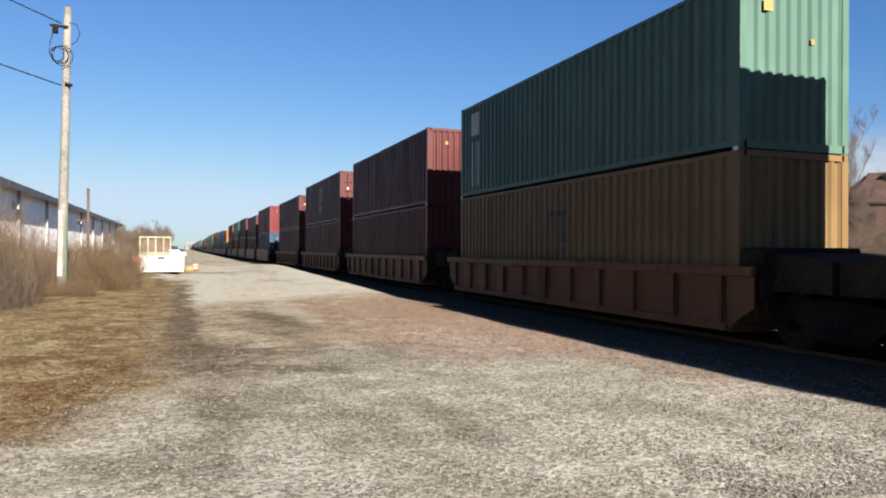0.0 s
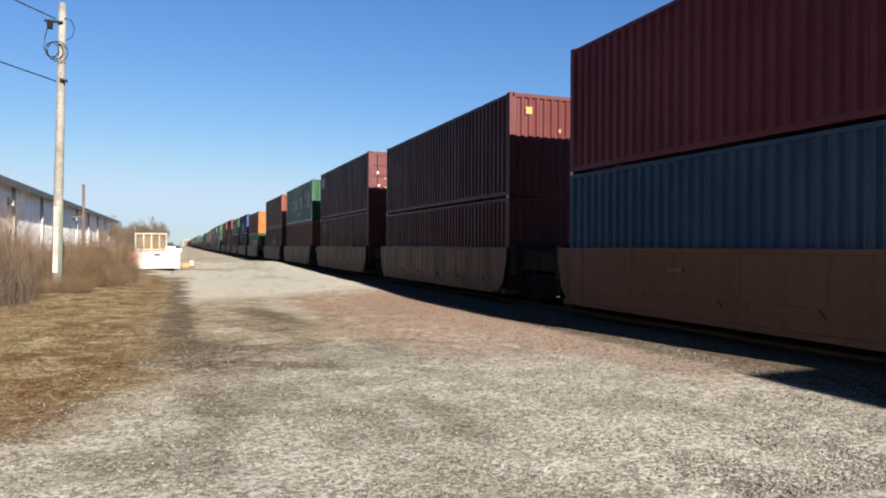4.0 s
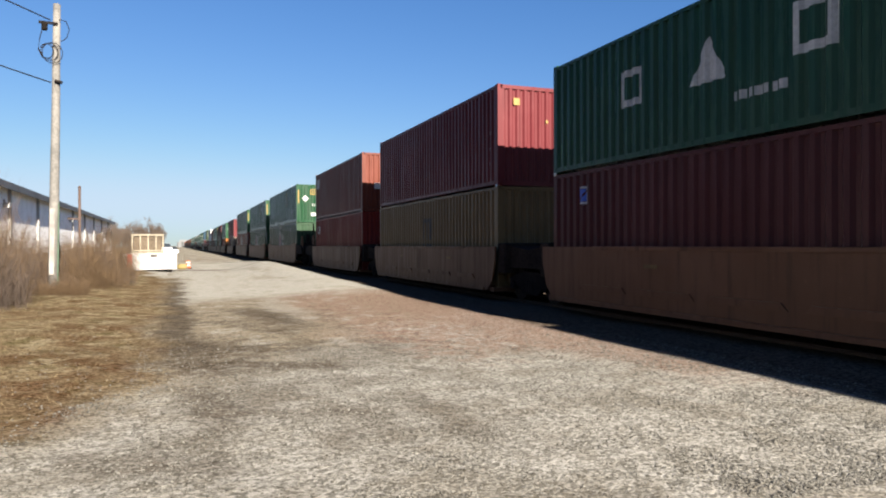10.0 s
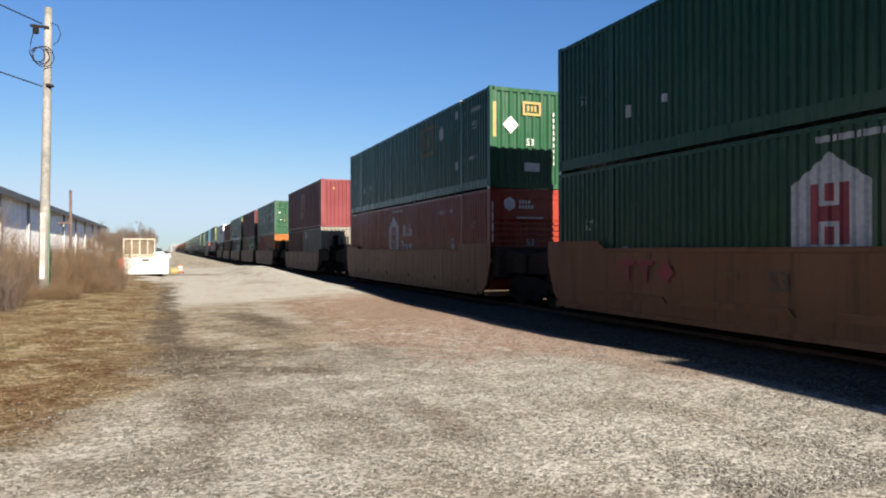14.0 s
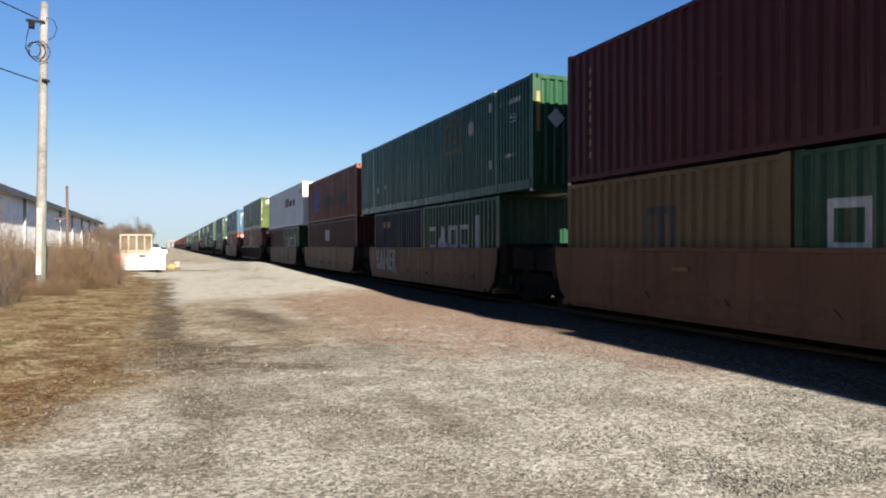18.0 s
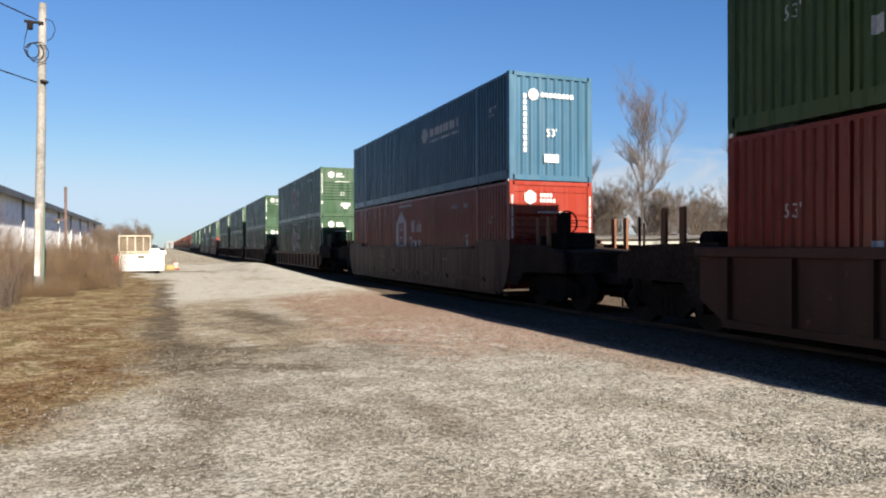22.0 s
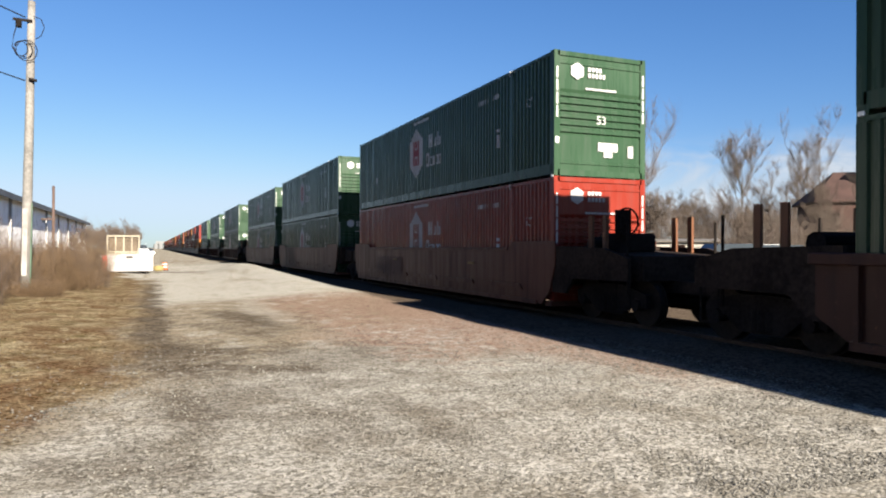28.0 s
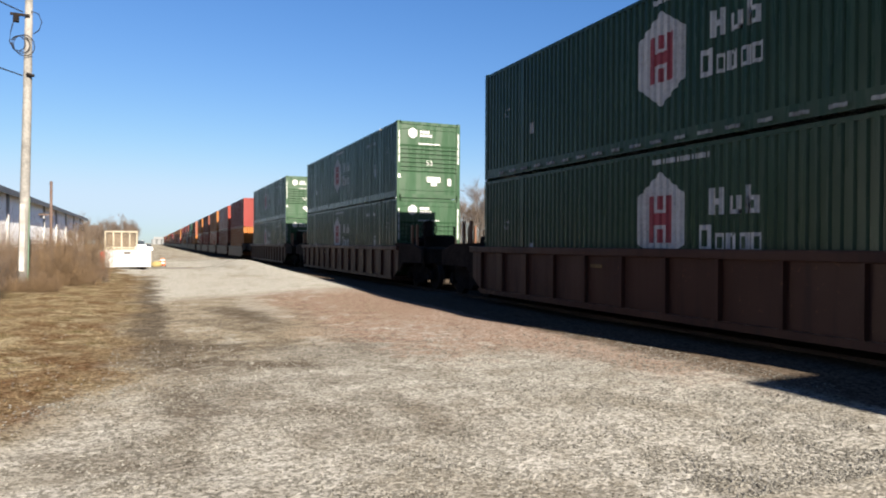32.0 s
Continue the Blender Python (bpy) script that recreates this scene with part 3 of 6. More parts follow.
def hollow(a0, a1, z0, z1, t=0.14):
    """A square ring, cut open at one thin seam."""
    return [(a0, z0), (a1, z0), (a1, z1), (a0, z1), (a0, z0 + t + 0.002), (a0 + t, z0 + t + 0.002), (a0 + t, z1 - t), (a1 - t, z1 - t), (a1 - t, z0 + t), (a0, z0 + t)]


def tall_of(h):
    return HIGH[h]


def m_blocks(kind, h):
    z = 1.1
    yield "marking", ("marking", "blocks", kind), M_MARK, lambda: side_mark(kind, [hollow(2.68, 3.39, z, z + 0.74), [(4.75, z), (5.62, z), (5.19, z + 0.80)], hollow(6.93, 7.69, z, z + 0.78), hollow(9.02, 9.79, z, z + 0.80)] + column(10.32, z - 0.1, 3, 0.36, 0.36, 0.03))
    yield "small_marking", ("small_marking", "web", kind), M_MARK, lambda: side_mark(kind, bars(5.75, 0.66, 7, 0.12, 0.15, 0.04))
    yield "small_marking", ("small_marking", "code", kind), M_MARK_DARK, lambda: side_mark(kind, column(10.40, z, 3, 0.20, 0.10, 0.29), 0.006)


def m_blocks_short(kind, h):
    z = 1.1
    yield "marking", ("marking", "blocks short"), M_MARK, lambda: side_mark(kind, [hollow(0.5, 1.2, z, z + 0.75), [(1.35, z), (2.2, z), (1.78, z + 0.8)], hollow(2.35, 3.05, z, z + 0.75), hollow(3.2, 3.95, z, z + 0.75), (4.35, 4.68, z - 0.1, z + 1.0)])


def m_orange_line(kind, h):
    s = FT[kind] / 12.19
    yield "marking", ("marking", "blue sign", kind), M_MARK_BLUE, lambda: side_mark(kind, [[(1.9 * s, 0.75), (2.5 * s, 0.62), (2.7 * s, 1.9), (2.2 * s, 2.0)], [(2.7 * s, 0.65), (3.4 * s, 0.62), (3.45 * s, 1.95), (2.9 * s, 1.9)]])
    yield "marking", ("marking", "dark bars", kind), M_MARK_DARK, lambda: side_mark(kind, bars(4.4 * s, 0.8, 10, 0.40 * s, 0.62, 0.2 * s) + [(4.4 * s, 4.55 * s, 0.8, 1.75), (7.6 * s, 7.75 * s, 0.8, 1.8)])


def m_pres(kind, h):
    yield "marking", ("marking", "white blocks"), M_MARK, lambda: side_mark(kind, [[(4.55, 0.3), (5.5, 0.3), (5.35, 1.4), (4.95, 1.4)], (5.66, 6.3, 0.32, 1.42), [(6.45, 0.38), (7.5, 0.4), (7.2, 0.9), (6.9, 1.45), (6.45, 1.45)]])
    yield "marking", ("marking", "red wing"), M_MARK_RED, lambda: side_mark(kind, [[(4.5, 1.68), (5.6, 1.80), (7.1, 2.02), (7.5, 2.28), (6.3, 1.98), (6.6, 1.72), (5.9, 1.66), (5.3, 1.62)]])


def m_beast(kind, h):
    yield "marking", ("marking", "pale horse"), M_MARK, lambda: side_mark(kind, [[(0.35, 2.1), (0.7, 2.0), (1.0, 2.15), (1.4, 2.1), (1.3, 2.5), (1.0, 2.42), (0.8, 2.65), (0.55, 2.5)]] + bars(1.65, 2.3, 6, 0.2, 0.2, 0.09))


def m_arches(kind, h):
    s = 1.0
    yield "marking", ("marking", "tan arches", kind), M_MARK_TAN, lambda: side_mark(kind, [[(p, 1.35), (p + 0.26, 1.35), (p + 0.32, 2.2), (p + 0.06, 2.2)] for p in (5.3, 5.78, 6.26)] + [[(5.36, 2.202), (6.6, 2.202), (6.5, 2.40), (5.4, 2.40)], hollow(5.3, 5.75, 0.72, 1.18, 0.12), hollow(5.95, 6.45, 0.72, 1.18, 0.12)])


def m_arches_dark(kind, h):
    k, z = (0.0, 1.4) if kind == "40" else (-3.0, 1.15)
    yield "marking", ("marking", "dark arches", kind), M_MARK_DARK, lambda: side_mark(kind, [(5.7 + k, 5.88 + k, z, z + 0.62), (6.06 + k, 6.24 + k, z, z + 0.62), (6.42 + k, 6.6 + k, z, z + 0.62), (5.7 + k, 6.6 + k, z + 0.62, z + 0.78)])
    yield "small_marking", ("small_marking", "below arches", kind), M_MARK_DARK, lambda: side_mark(kind, bars(5.7 + k, z - 0.3, 3, 0.22, 0.16, 0.12))


def m_shield(kind, h):
    yield "marking", ("marking", "shield"), M_MARK, lambda: side_mark(kind, [ring(6, 7.1, 1.62, 0.72, 0.86, math.pi / 2)])
    yield "marking", ("marking", "shield bars"), "body", lambda: side_mark(kind, [(6.78, 6.93, 1.2, 2.05), (7.27, 7.42, 1.2, 2.05), (6.93, 7.27, 1.52, 1.74), (7.04, 7.16, 1.2, 1.45), (7.04, 7.16, 1.8, 2.05)], 0.006)
    yield "marking", ("marking", "name bars"), M_MARK, lambda: side_mark(kind, [(8.3, 8.40, 1.66, 2.10), (8.40, 8.52, 1.82, 1.92), (8.52, 8.62, 1.66, 2.10), (8.72, 8.80, 1.66, 1.95), (8.88, 8.96, 1.66, 1.95), (8.72, 8.96, 1.66, 1.73), (9.06, 9.14, 1.66, 2.1), hollow(9.06, 9.3, 1.66, 1.93, 0.07)] + [hollow(8.05, 8.35, 1.05, 1.5, 0.09)] + [hollow(8.42 + 0.25 * i, 8.62 + 0.25 * i, 1.05, 1.36, 0.06) for i in range(4)])
    yield "small_marking", ("small_marking", "number"), M_MARK, lambda: side_mark(kind, bars(12.1, 2.32, 9, 0.05, 0.12, 0.10) + bars(6.9, 2.62, 12, 0.09, 0.09, 0.03))
    yield "length_mark", ("length_mark",), M_MARK, lambda: side_mark(kind, [("53'", 14.78, 1.78, 0.30), ("53'", 1.05, 1.55, 0.30)])
    yield "small_marking", ("small_marking", "plates"), M_MARK, lambda: side_mark(kind, [(13.2, 13.42, 1.0, 1.35), (13.25, 13.38, 1.42, 1.5), (2.45, 2.62, 0.95, 1.2)])
    yield "lock_frame", ("lock_frame",), M_MARK, lambda: side_mark(kind, [hollow(FT[kind] - 2.13, FT[kind] - 1.99, tall_of(h) - 0.17, tall_of(h) - 0.03, 0.035)], 0.03)


def m_tape(kind, h):
    yield "reflecting_tape", ("reflecting_tape",), M_TAPE, lambda: side_mark(kind, bars(0.9, 0.10, 24, 0.30, 0.06, 0.30), 0.066)


def m_shield_red(kind, h):
    for name, key, material, build in m_shield(kind, h):
        yield name, key, M_MARK_RED if material == "body" else material, build


def m_shield_end(kind, h):
    yield "marking", ("end marking", "shield"), M_MARK, lambda: front_mark(kind, [ring(6, 0.62, 2.45, 0.2, 0.2, math.pi / 2)] + bars(0.92, 2.46, 4, 0.07, 0.1, 0.03) + bars(0.92, 2.32, 5, 0.07, 0.1, 0.03))
    yield "small_marking", ("end marking", "line"), M_MARK, lambda: front_mark(kind, bars(0.85, 2.03, 11, 0.06, 0.05, 0.02) + [(1.2, 1.75, 0.62, 0.82), (1.36, 1.6, 0.48, 0.62), (2.05, 2.2, 0.5, 0.78)])
    yield "length_mark", ("end length_mark",), M_MARK, lambda: front_mark(kind, [("53", 1.28, 1.62, 0.26)])
    yield "small_marking", ("end marking", "posts"), M_MARK, lambda: front_mark(kind, column(0.055, 1.35, 4, 0.045, 0.26, 0.04) + column(2.47, 1.35, 4, 0.045, 0.26, 0.04) + [(0.03, 0.13, 0.75, 0.9)])


def m_gold_sign(kind, h):
    yield "marking", ("marking", "gold sign"), M_SIGN_OLD, lambda: side_mark(kind, [(10.3, 10.45, 1.5, 2.55), (11.55, 11.7, 1.5, 2.55), (10.45, 11.55, 1.5, 1.65), (10.45, 11.55, 2.4, 2.55), (10.65, 10.8, 1.8, 2.25), (10.95, 11.05, 1.8, 2.25), (11.2, 11.35, 1.8, 2.25)])
    yield "marking", ("marking", "diamond"), M_MARK, lambda: side_mark(kind, [ring(4, 12.36, 2.1, 0.24, 0.3)])
    yield "length_mark", ("length_mark", "sign"), M_MARK, lambda: side_mark(kind, [("53", 14.9, 1.86, 0.30), ("53", 0.9, 1.4, 0.28)])
    yield "small_marking", ("small_marking", "sign"), M_MARK, lambda: side_mark(kind, bars(14.3, 2.35, 8, 0.06, 0.12, 0.10) + bars(14.3, 0.95, 7, 0.05, 0.10, 0.10) + [(13.55, 13.75, 0.75, 1.0), (13.55, 13.75, 2.35, 2.6), (2.5, 2.68, 0.85, 1.1), (3.6, 3.75, 0.95, 1.1)])
    yield "lock_frame", ("lock_frame",), M_MARK, lambda: side_mark(kind, [hollow(FT[kind] - 2.13, FT[kind] - 1.99, tall_of(h) - 0.17, tall_of(h) - 0.03, 0.035)], 0.03)


def m_gold_sign_end(kind, h):
    yield "marking", ("end marking", "gold sign"), M_MARK_GOLD, lambda: front_mark(kind, [(1.05, 1.12, 2.12, 2.52), (1.58, 1.65, 2.12, 2.52), (1.12, 1.58, 2.12, 2.19), (1.12, 1.58, 2.45, 2.52), (1.2, 1.27, 2.24, 2.4), (1.32, 1.38, 2.24, 2.4), (1.43, 1.5, 2.24, 2.4), (0.1, 0.2, 1.45, 2.45), (2.38, 2.48, 1.4, 2.45)])
    yield "marking", ("end marking", "diamond"), M_MARK, lambda: front_mark(kind, [ring(4, 0.66, 1.82, 0.25, 0.25), (1.1, 1.6, 0.5, 0.75)])
    yield "length_mark", ("end length_mark",), M_MARK, lambda: front_mark(kind, [("53", 1.15, 1.25, 0.28)])
    yield "small_marking", ("end marking", "column"), M_MARK, lambda: front_mark(kind, column(2.05, 0.7, 9, 0.045, 0.11, 0.07))


def m_code_end(kind, h):
    yield "marking", ("end marking", "gold tag", kind), M_MARK_GOLD, lambda: front_mark(kind, [(0.72, 0.82, 2.27, 2.40)])
    yield "small_marking", ("end marking", "code column", kind), M_MARK, lambda: front_mark(kind, column(1.98, 1.1, 9, 0.09, 0.12, 0.04))


def m_gold_end(kind, h):
    yield "marking", ("end marking", "gold tag high", kind), M_MARK_GOLD, lambda: front_mark(kind, [(0.5, 0.7, 2.32, 2.52), (1.55, 1.63, 1.85, 1.95)])


def m_white_end(kind, h):
    yield "marking", ("end marking", "white cross", kind), M_MARK, lambda: front_mark(kind, [(1.02, 1.3, 1.42, 2.35), (1.4, 1.6, 1.42, 2.2), (0.62, 1.7, 1.1, 1.4)])


def m_door_end(kind, h):
    yield "marking", ("end marking", "door plates", kind), M_MARK, lambda: front_mark(kind, [(0.40, 0.50, 1.80, 1.92), (0.44, 0.56, 1.2, 1.27), (1.85, 1.93, 0.40, 0.50)] + bars(1.45, 2.02, 5, 0.05, 0.06, 0.06) + column(1.66, 1.0, 5, 0.14, 0.025, 0.09), -0.034)
    yield "marking", ("end marking", "door tags", kind), M_MARK_GOLD, lambda: front_mark(kind, [[(0.76, 1.55), (0.88, 1.55), (0.82, 1.68)], (0.8, 0.9, 1.05, 1.2)], -0.034)


def m_code_side(kind, h):
    yield "small_marking", ("small_marking", "code", kind, "s"), M_MARK, lambda: side_mark(kind, column(FT[kind] - 0.92, 1.2, 9, 0.06, 0.09, 0.05) + column(FT[kind] - 0.6, 0.6, 3, 0.09, 0.1, 0.35))


def m_tall_code(kind, h):
    yield "small_marking", ("small_marking", "tall code", kind), M_MARK_TAN, lambda: side_mark(kind, column(0.78, 0.5, 8, 0.15, 0.14, 0.12))


def m_sticker(kind, h):
    yield "sticker", ("sticker", kind), M_MARK, lambda: side_mark(kind, [hollow(1.1, 1.46, 2.12, 2.52, 0.05)])
    yield "sticker", ("sticker", "blue", kind), M_MARK_BLUE, lambda: side_mark(kind, [[(1.16, 2.18), (1.4, 2.18), (1.4, 2.44)], [(1.16, 2.22), (1.36, 2.46), (1.16, 2.46)]], 0.006)


def m_white_panel(kind, h):
    yield "sticker", ("sticker", "panel", kind), M_MARK, lambda: side_mark(kind, [(0.35, 1.25, 1.95, 2.55)])


def m_teal(kind, h):
    yield "marking", ("marking", "teal patch"), M_MARK, lambda: side_mark(kind, [(0.75, 1.45, 1.9, 2.6)] + bars(0.85, 0.3, 3, 0.14, 1.4, 0.08))


def m_short_name(kind, h):
    yield "marking", ("marking", "block name", kind), M_MARK, lambda: side_mark(kind, [hollow(0.6, 0.95, 1.95, 2.42, 0.10), [(0.97, 1.95), (1.33, 1.95), (1.33, 2.42), (1.2, 2.42)], (1.38, 1.47, 1.95, 2.42)])


def m_fruit(kind, h):
    yield "marking", ("marking", "yellow pear"), M_MARK_TAN, lambda: side_mark(kind, bars(5.0, 1.3, 4, 0.3, 0.35, 0.12) + [ring(12, 7.3, 1.5, 0.55, 0.62), [(7.4, 2.0), (7.9, 2.1), (7.8, 2.35), (7.5, 2.3)]])


def m_freight(kind, h):
    yield "marking", ("marking", "red part"), M_MARK_RED, lambda: side_mark(kind, bars(9.3, 1.5, 2, 0.38, 0.62, 0.1))
    yield "marking", ("marking", "dark part"), M_MARK_DARK, lambda: side_mark(kind, [(8.85, 9.2, 1.5, 2.12), (10.3, 10.42, 1.5, 2.15)] + bars(10.5, 1.5, 8, 0.24, 0.42, 0.08))
    yield "small_marking", ("small_marking", "freight"), M_MARK_DARK, lambda: side_mark(kind, [(12.6, 12.75, 0.8, 1.05)] + bars(14.9, 2.2, 2, 0.1, 0.25, 0.05))


def m_freight_end(kind, h):
    yield "small_marking", ("end marking", "freight"), M_MARK_DARK, lambda: front_mark(kind, bars(1.5, 2.35, 5, 0.1, 0.12, 0.03) + bars(1.5, 2.18, 4, 0.1, 0.1, 0.03))


def m_round(kind, h):
    yield "marking", ("marking", "round sign and line"), M_MARK, lambda: side_mark(kind, [ring(10, 9.7, 2.1, 0.3, 0.26)] + bars(10.15, 1.98, 10, 0.19, 0.26, 0.07) + bars(10.15, 1.78, 12, 0.16, 0.08, 0.06))
    yield "length_mark", ("length_mark", "sky"), M_MARK, lambda: side_mark(kind, [("53'", 14.9, 1.86, 0.36)])


def m_round_end(kind, h):
    yield "marking", ("end marking", "sky"), M_MARK, lambda: front_mark(kind, [ring(10, 0.72, 2.3, 0.16, 0.16)] + bars(0.95, 2.25, 8, 0.1, 0.12, 0.03) + column(0.42, 0.75, 10, 0.09, 0.12, 0.04) + [(1.05, 1.5, 0.5, 0.72)])
    yield "length_mark", ("end length_mark", "sky"), M_MARK, lambda: front_mark(kind, [("53'", 1.1, 1.2, 0.3)])


def m_gold_side(kind, h):
    yield "marking", ("marking", "gold word"), M_MARK_GOLD, lambda: side_mark(kind, bars(1.2, 1.95, 6, 0.14, 0.24, 0.05))


def m_mid_sticker(kind, h):
    yield "sticker", ("sticker", "middle", kind), M_MARK, lambda: side_mark(kind, [(5.1, 6.0, 1.5, 2.1)])


MARKS = {"tape": m_tape, "gold_side": m_gold_side, "mid_sticker": m_mid_sticker, "blocks": m_blocks, "blocks20": m_blocks_short, "orange_line": m_orange_line, "pres": m_pres, "beast": m_beast, "arches": m_arches, "arches_dark": m_arches_dark,
         "shield": m_shield, "shield_red": m_shield_red, "shield_end": m_shield_end, "sign": m_gold_sign, "sign_end": m_gold_sign_end, "code_end": m_code_end, "gold_end": m_gold_end, "white_end": m_white_end,
         "door_end": m_door_end, "code_side": m_code_side, "tall_code": m_tall_code, "sticker": m_sticker, "white_panel": m_white_panel, "teal": m_teal,
         "short_name": m_short_name, "fruit": m_fruit, "freight": m_freight, "freight_end": m_freight_end, "round": m_round, "round_end": m_round_end}


TOP_TONE = {"teal": "weathered teal green", "hub_red": "orange red", "hub_green": "green", "sky_blue": "light blue", "royal": "royal blue", "rust": "faded orange", "tan": "ochre", "brick": "brick red"}


def container(kind, h, colour, front, marks, m, far=False):
    """A freight container: frame, folded walls, roof, ends, castings, painted marks."""
    length, w, tall = FT[kind], half_width(kind), HIGH[h]
    mat = PAINT[colour]
    tone = TOP_TONE.get(colour, colour)
    what = {"40": "forty foot", "20": "twenty foot", "53": "fifty-three foot"}[kind]
    end = {"ribs": "ribbed end wall", "door": "barred end doors", "panel": "ribbed panel end wall"}[front]
    root = empty("shipping_container", m, f"{tone} {what} steel container with {end}", "container", "containers on the train")
    part("frame", shared(("frame", kind, h), lambda: frame_shape(kind, tall)), mat, root)
    low = 0.28 if kind == "53" else 0.15
    for sx in (-1, 1):
        part("side_wall", shared(("side_wall", kind, h, sx), lambda: sheet(side_wave(kind), low - 0.01, tall - 0.09, lambda u, d, z: (sx * (w - 0.006 - d), u, z))), mat, root)
    part("roof", shared(("roof", kind, h), lambda: sheet(wave(0.1, length - 0.1, 0.5, 0.015, 0.3, 0.4), -w + 0.05, w - 0.05, lambda u, d, x: (x, u, tall - 0.02 - d))), mat, root)
    part("rear_wall", shared(("rear_wall", kind, h), lambda: Shape().box(-w + 0.14, w - 0.14, length - 0.06, length - 0.02, 0.14, tall - 0.11)), mat, root)
    if front == "door":
        for k in (0, 1):
            leaf = part("door", shared(("door", h), lambda: door_shape(tall)), mat, root, m=pose(-w + 0.15, 0, 0) if k == 0 else Matrix.Translation((w - 0.15, 0, 0)) @ Matrix.Diagonal((-1, 1, 1, 1)))
            part("door_frame", shared(("door_frame", h), lambda: door_frame_shape(tall)), mat, leaf)
            if not far:
                for i in range(1, 5):
                    part("rib", shared(("door_rib",), door_rib_shape), mat, leaf, m=pose(0, 0, 0.15 + (tall - 0.27) * i / 5))
                part("lock_rods", shared(("lock_rods", h), lambda: rods_shape(tall)), mat, leaf)
    else:
        part("front_wall", shared(("front_wall", kind, h, front), lambda: front_shape(kind, tall, front)), mat, root)
    if not far:
        block = shared(("corner_casting",), casting_shape)
        for y in (0.0, length - 0.178):
            for sx in (-1, 1):
                for z in (0.059, tall - 0.059):
                    part("corner_casting", block, mat, root, m=pose(sx * (w - 0.078), y, z))
        if kind == "53":
            post = shared(("lift_post", h), lambda: Shape().box(-0.034, 0.034, 0.0, 0.16, 0.05, tall - 0.05))
            for y in (1.99, length - 2.15):
                for sx in (-1, 1):
                    part("lift_post", post, mat, root, m=pose(sx * (w - 0.03), y, 0))
        for tag in marks:
            for name, key, material, build in MARKS[tag](kind, h):
                paint_marks(root, name, key, (mat if colour == "hub_red" else M_MARK_RED) if material == "body" else material, build())
    return root


# ---- well cars ----
M_AMBER = plain("dirty amber reflector", (0.085, 0.048, 0.012), 0.6, 0, 8, 0.4, 0.02)

def truck_parts(parent, y):
    """A two-axle truck under a car."""
    def bolster():
        s = Shape().chamfer_box(-1.0, 1.0, -0.22, 0.22, 0.42, 0.72, 0.03)
        s.tube([(0, 0, 0.7), (0, 0, 0.98)], 0.2, 12)
        s.box(-0.8, 0.8, 0.3, 0.36, 0.3, 0.42).box(-0.8, 0.8, -0.36, -0.3, 0.3, 0.42)
        return s

    def side_frame():
        out = [(-1.15, 0.36), (-1.15, 0.62), (-0.85, 0.70), (-0.42, 0.80), (0.42, 0.80), (0.85, 0.70), (1.15, 0.62), (1.15, 0.36), (0.72, 0.44), (0.42, 0.20), (-0.42, 0.20), (-0.72, 0.44)]
        s = Shape().prism(out, -0.06, 0.06, "x")
        for yy in (-0.15, 0.0, 0.15):
            s.tube([(-0.01, yy, 0.24), (-0.01, yy, 0.55)], 0.085, 8)
        for yy in (-0.9, 0.9):
            s.disc(-0.13, 0.10, yy, 0.42, 0.115, 12)
        return s

    def wheel():
        s = Shape().disc(-0.065, 0.065, 0, 0, 0.44, 28)
        s.disc(0.065, 0.095, 0, 0, 0.468, 28)
        s.disc(-0.085, -0.06, 0, 0, 0.14, 14)
        return s

    frame_ob = part("truck", shared(("truck",), bolster), M_IRON, parent, "black oily railway truck with four steel wheels", m=pose(0, y, RAIL))
    for sx in (-1, 1):
        part("side_frame", shared(("side_frame",), side_frame), M_IRON, frame_ob, m=pose(sx * 0.98, 0, 0))
    for yy in (-0.9, 0.9):
        part("axle", shared(("axle",), lambda: Shape().tube([(-0.9, 0, 0), (0.9, 0, 0)], 0.085, 10)), M_IRON, frame_ob, m=pose(0, yy, 0.44))
        for sx in (-1, 1):
            part("wheel", shared(("wheel",), wheel), M_STEEL, frame_ob, m=pose(sx * 0.77, yy, 0.44) if sx < 0 else pose(0.77, yy, 0.44, 0, 0, 180))
    return frame_ob


def sill_smooth(length, top, raised):
    """A plain deep side sill with cut-away lower corners and raised ends."""
    out = [(-0.2, top - 0.35), (-0.2, top), (1.25, top)] if not raised else [(-0.25, top - 0.36), (-0.25, top + 0.16), (1.75, top + 0.16), (1.98, top)]
    mirror = [(length - p, q) for p, q in out[::-1]]
    body = out + mirror + [(length + 0.02, 0.66), (length - 0.32, 0.36), (0.32, 0.36), (-0.02, 0.66)]
    return Shape().prism(body, -0.02, 0.02, "x")


def sill_rib(length, top):
    """A side sill with a heavy top chord; its posts are parts of their own."""
    s = Shape().prism([(-0.5, 0.75), (-0.5, top), (length + 0.5, top), (length + 0.5, 0.75), (length - 0.1, 0.36), (0.1, 0.36)], 0.0, 0.02, "x")
    return s


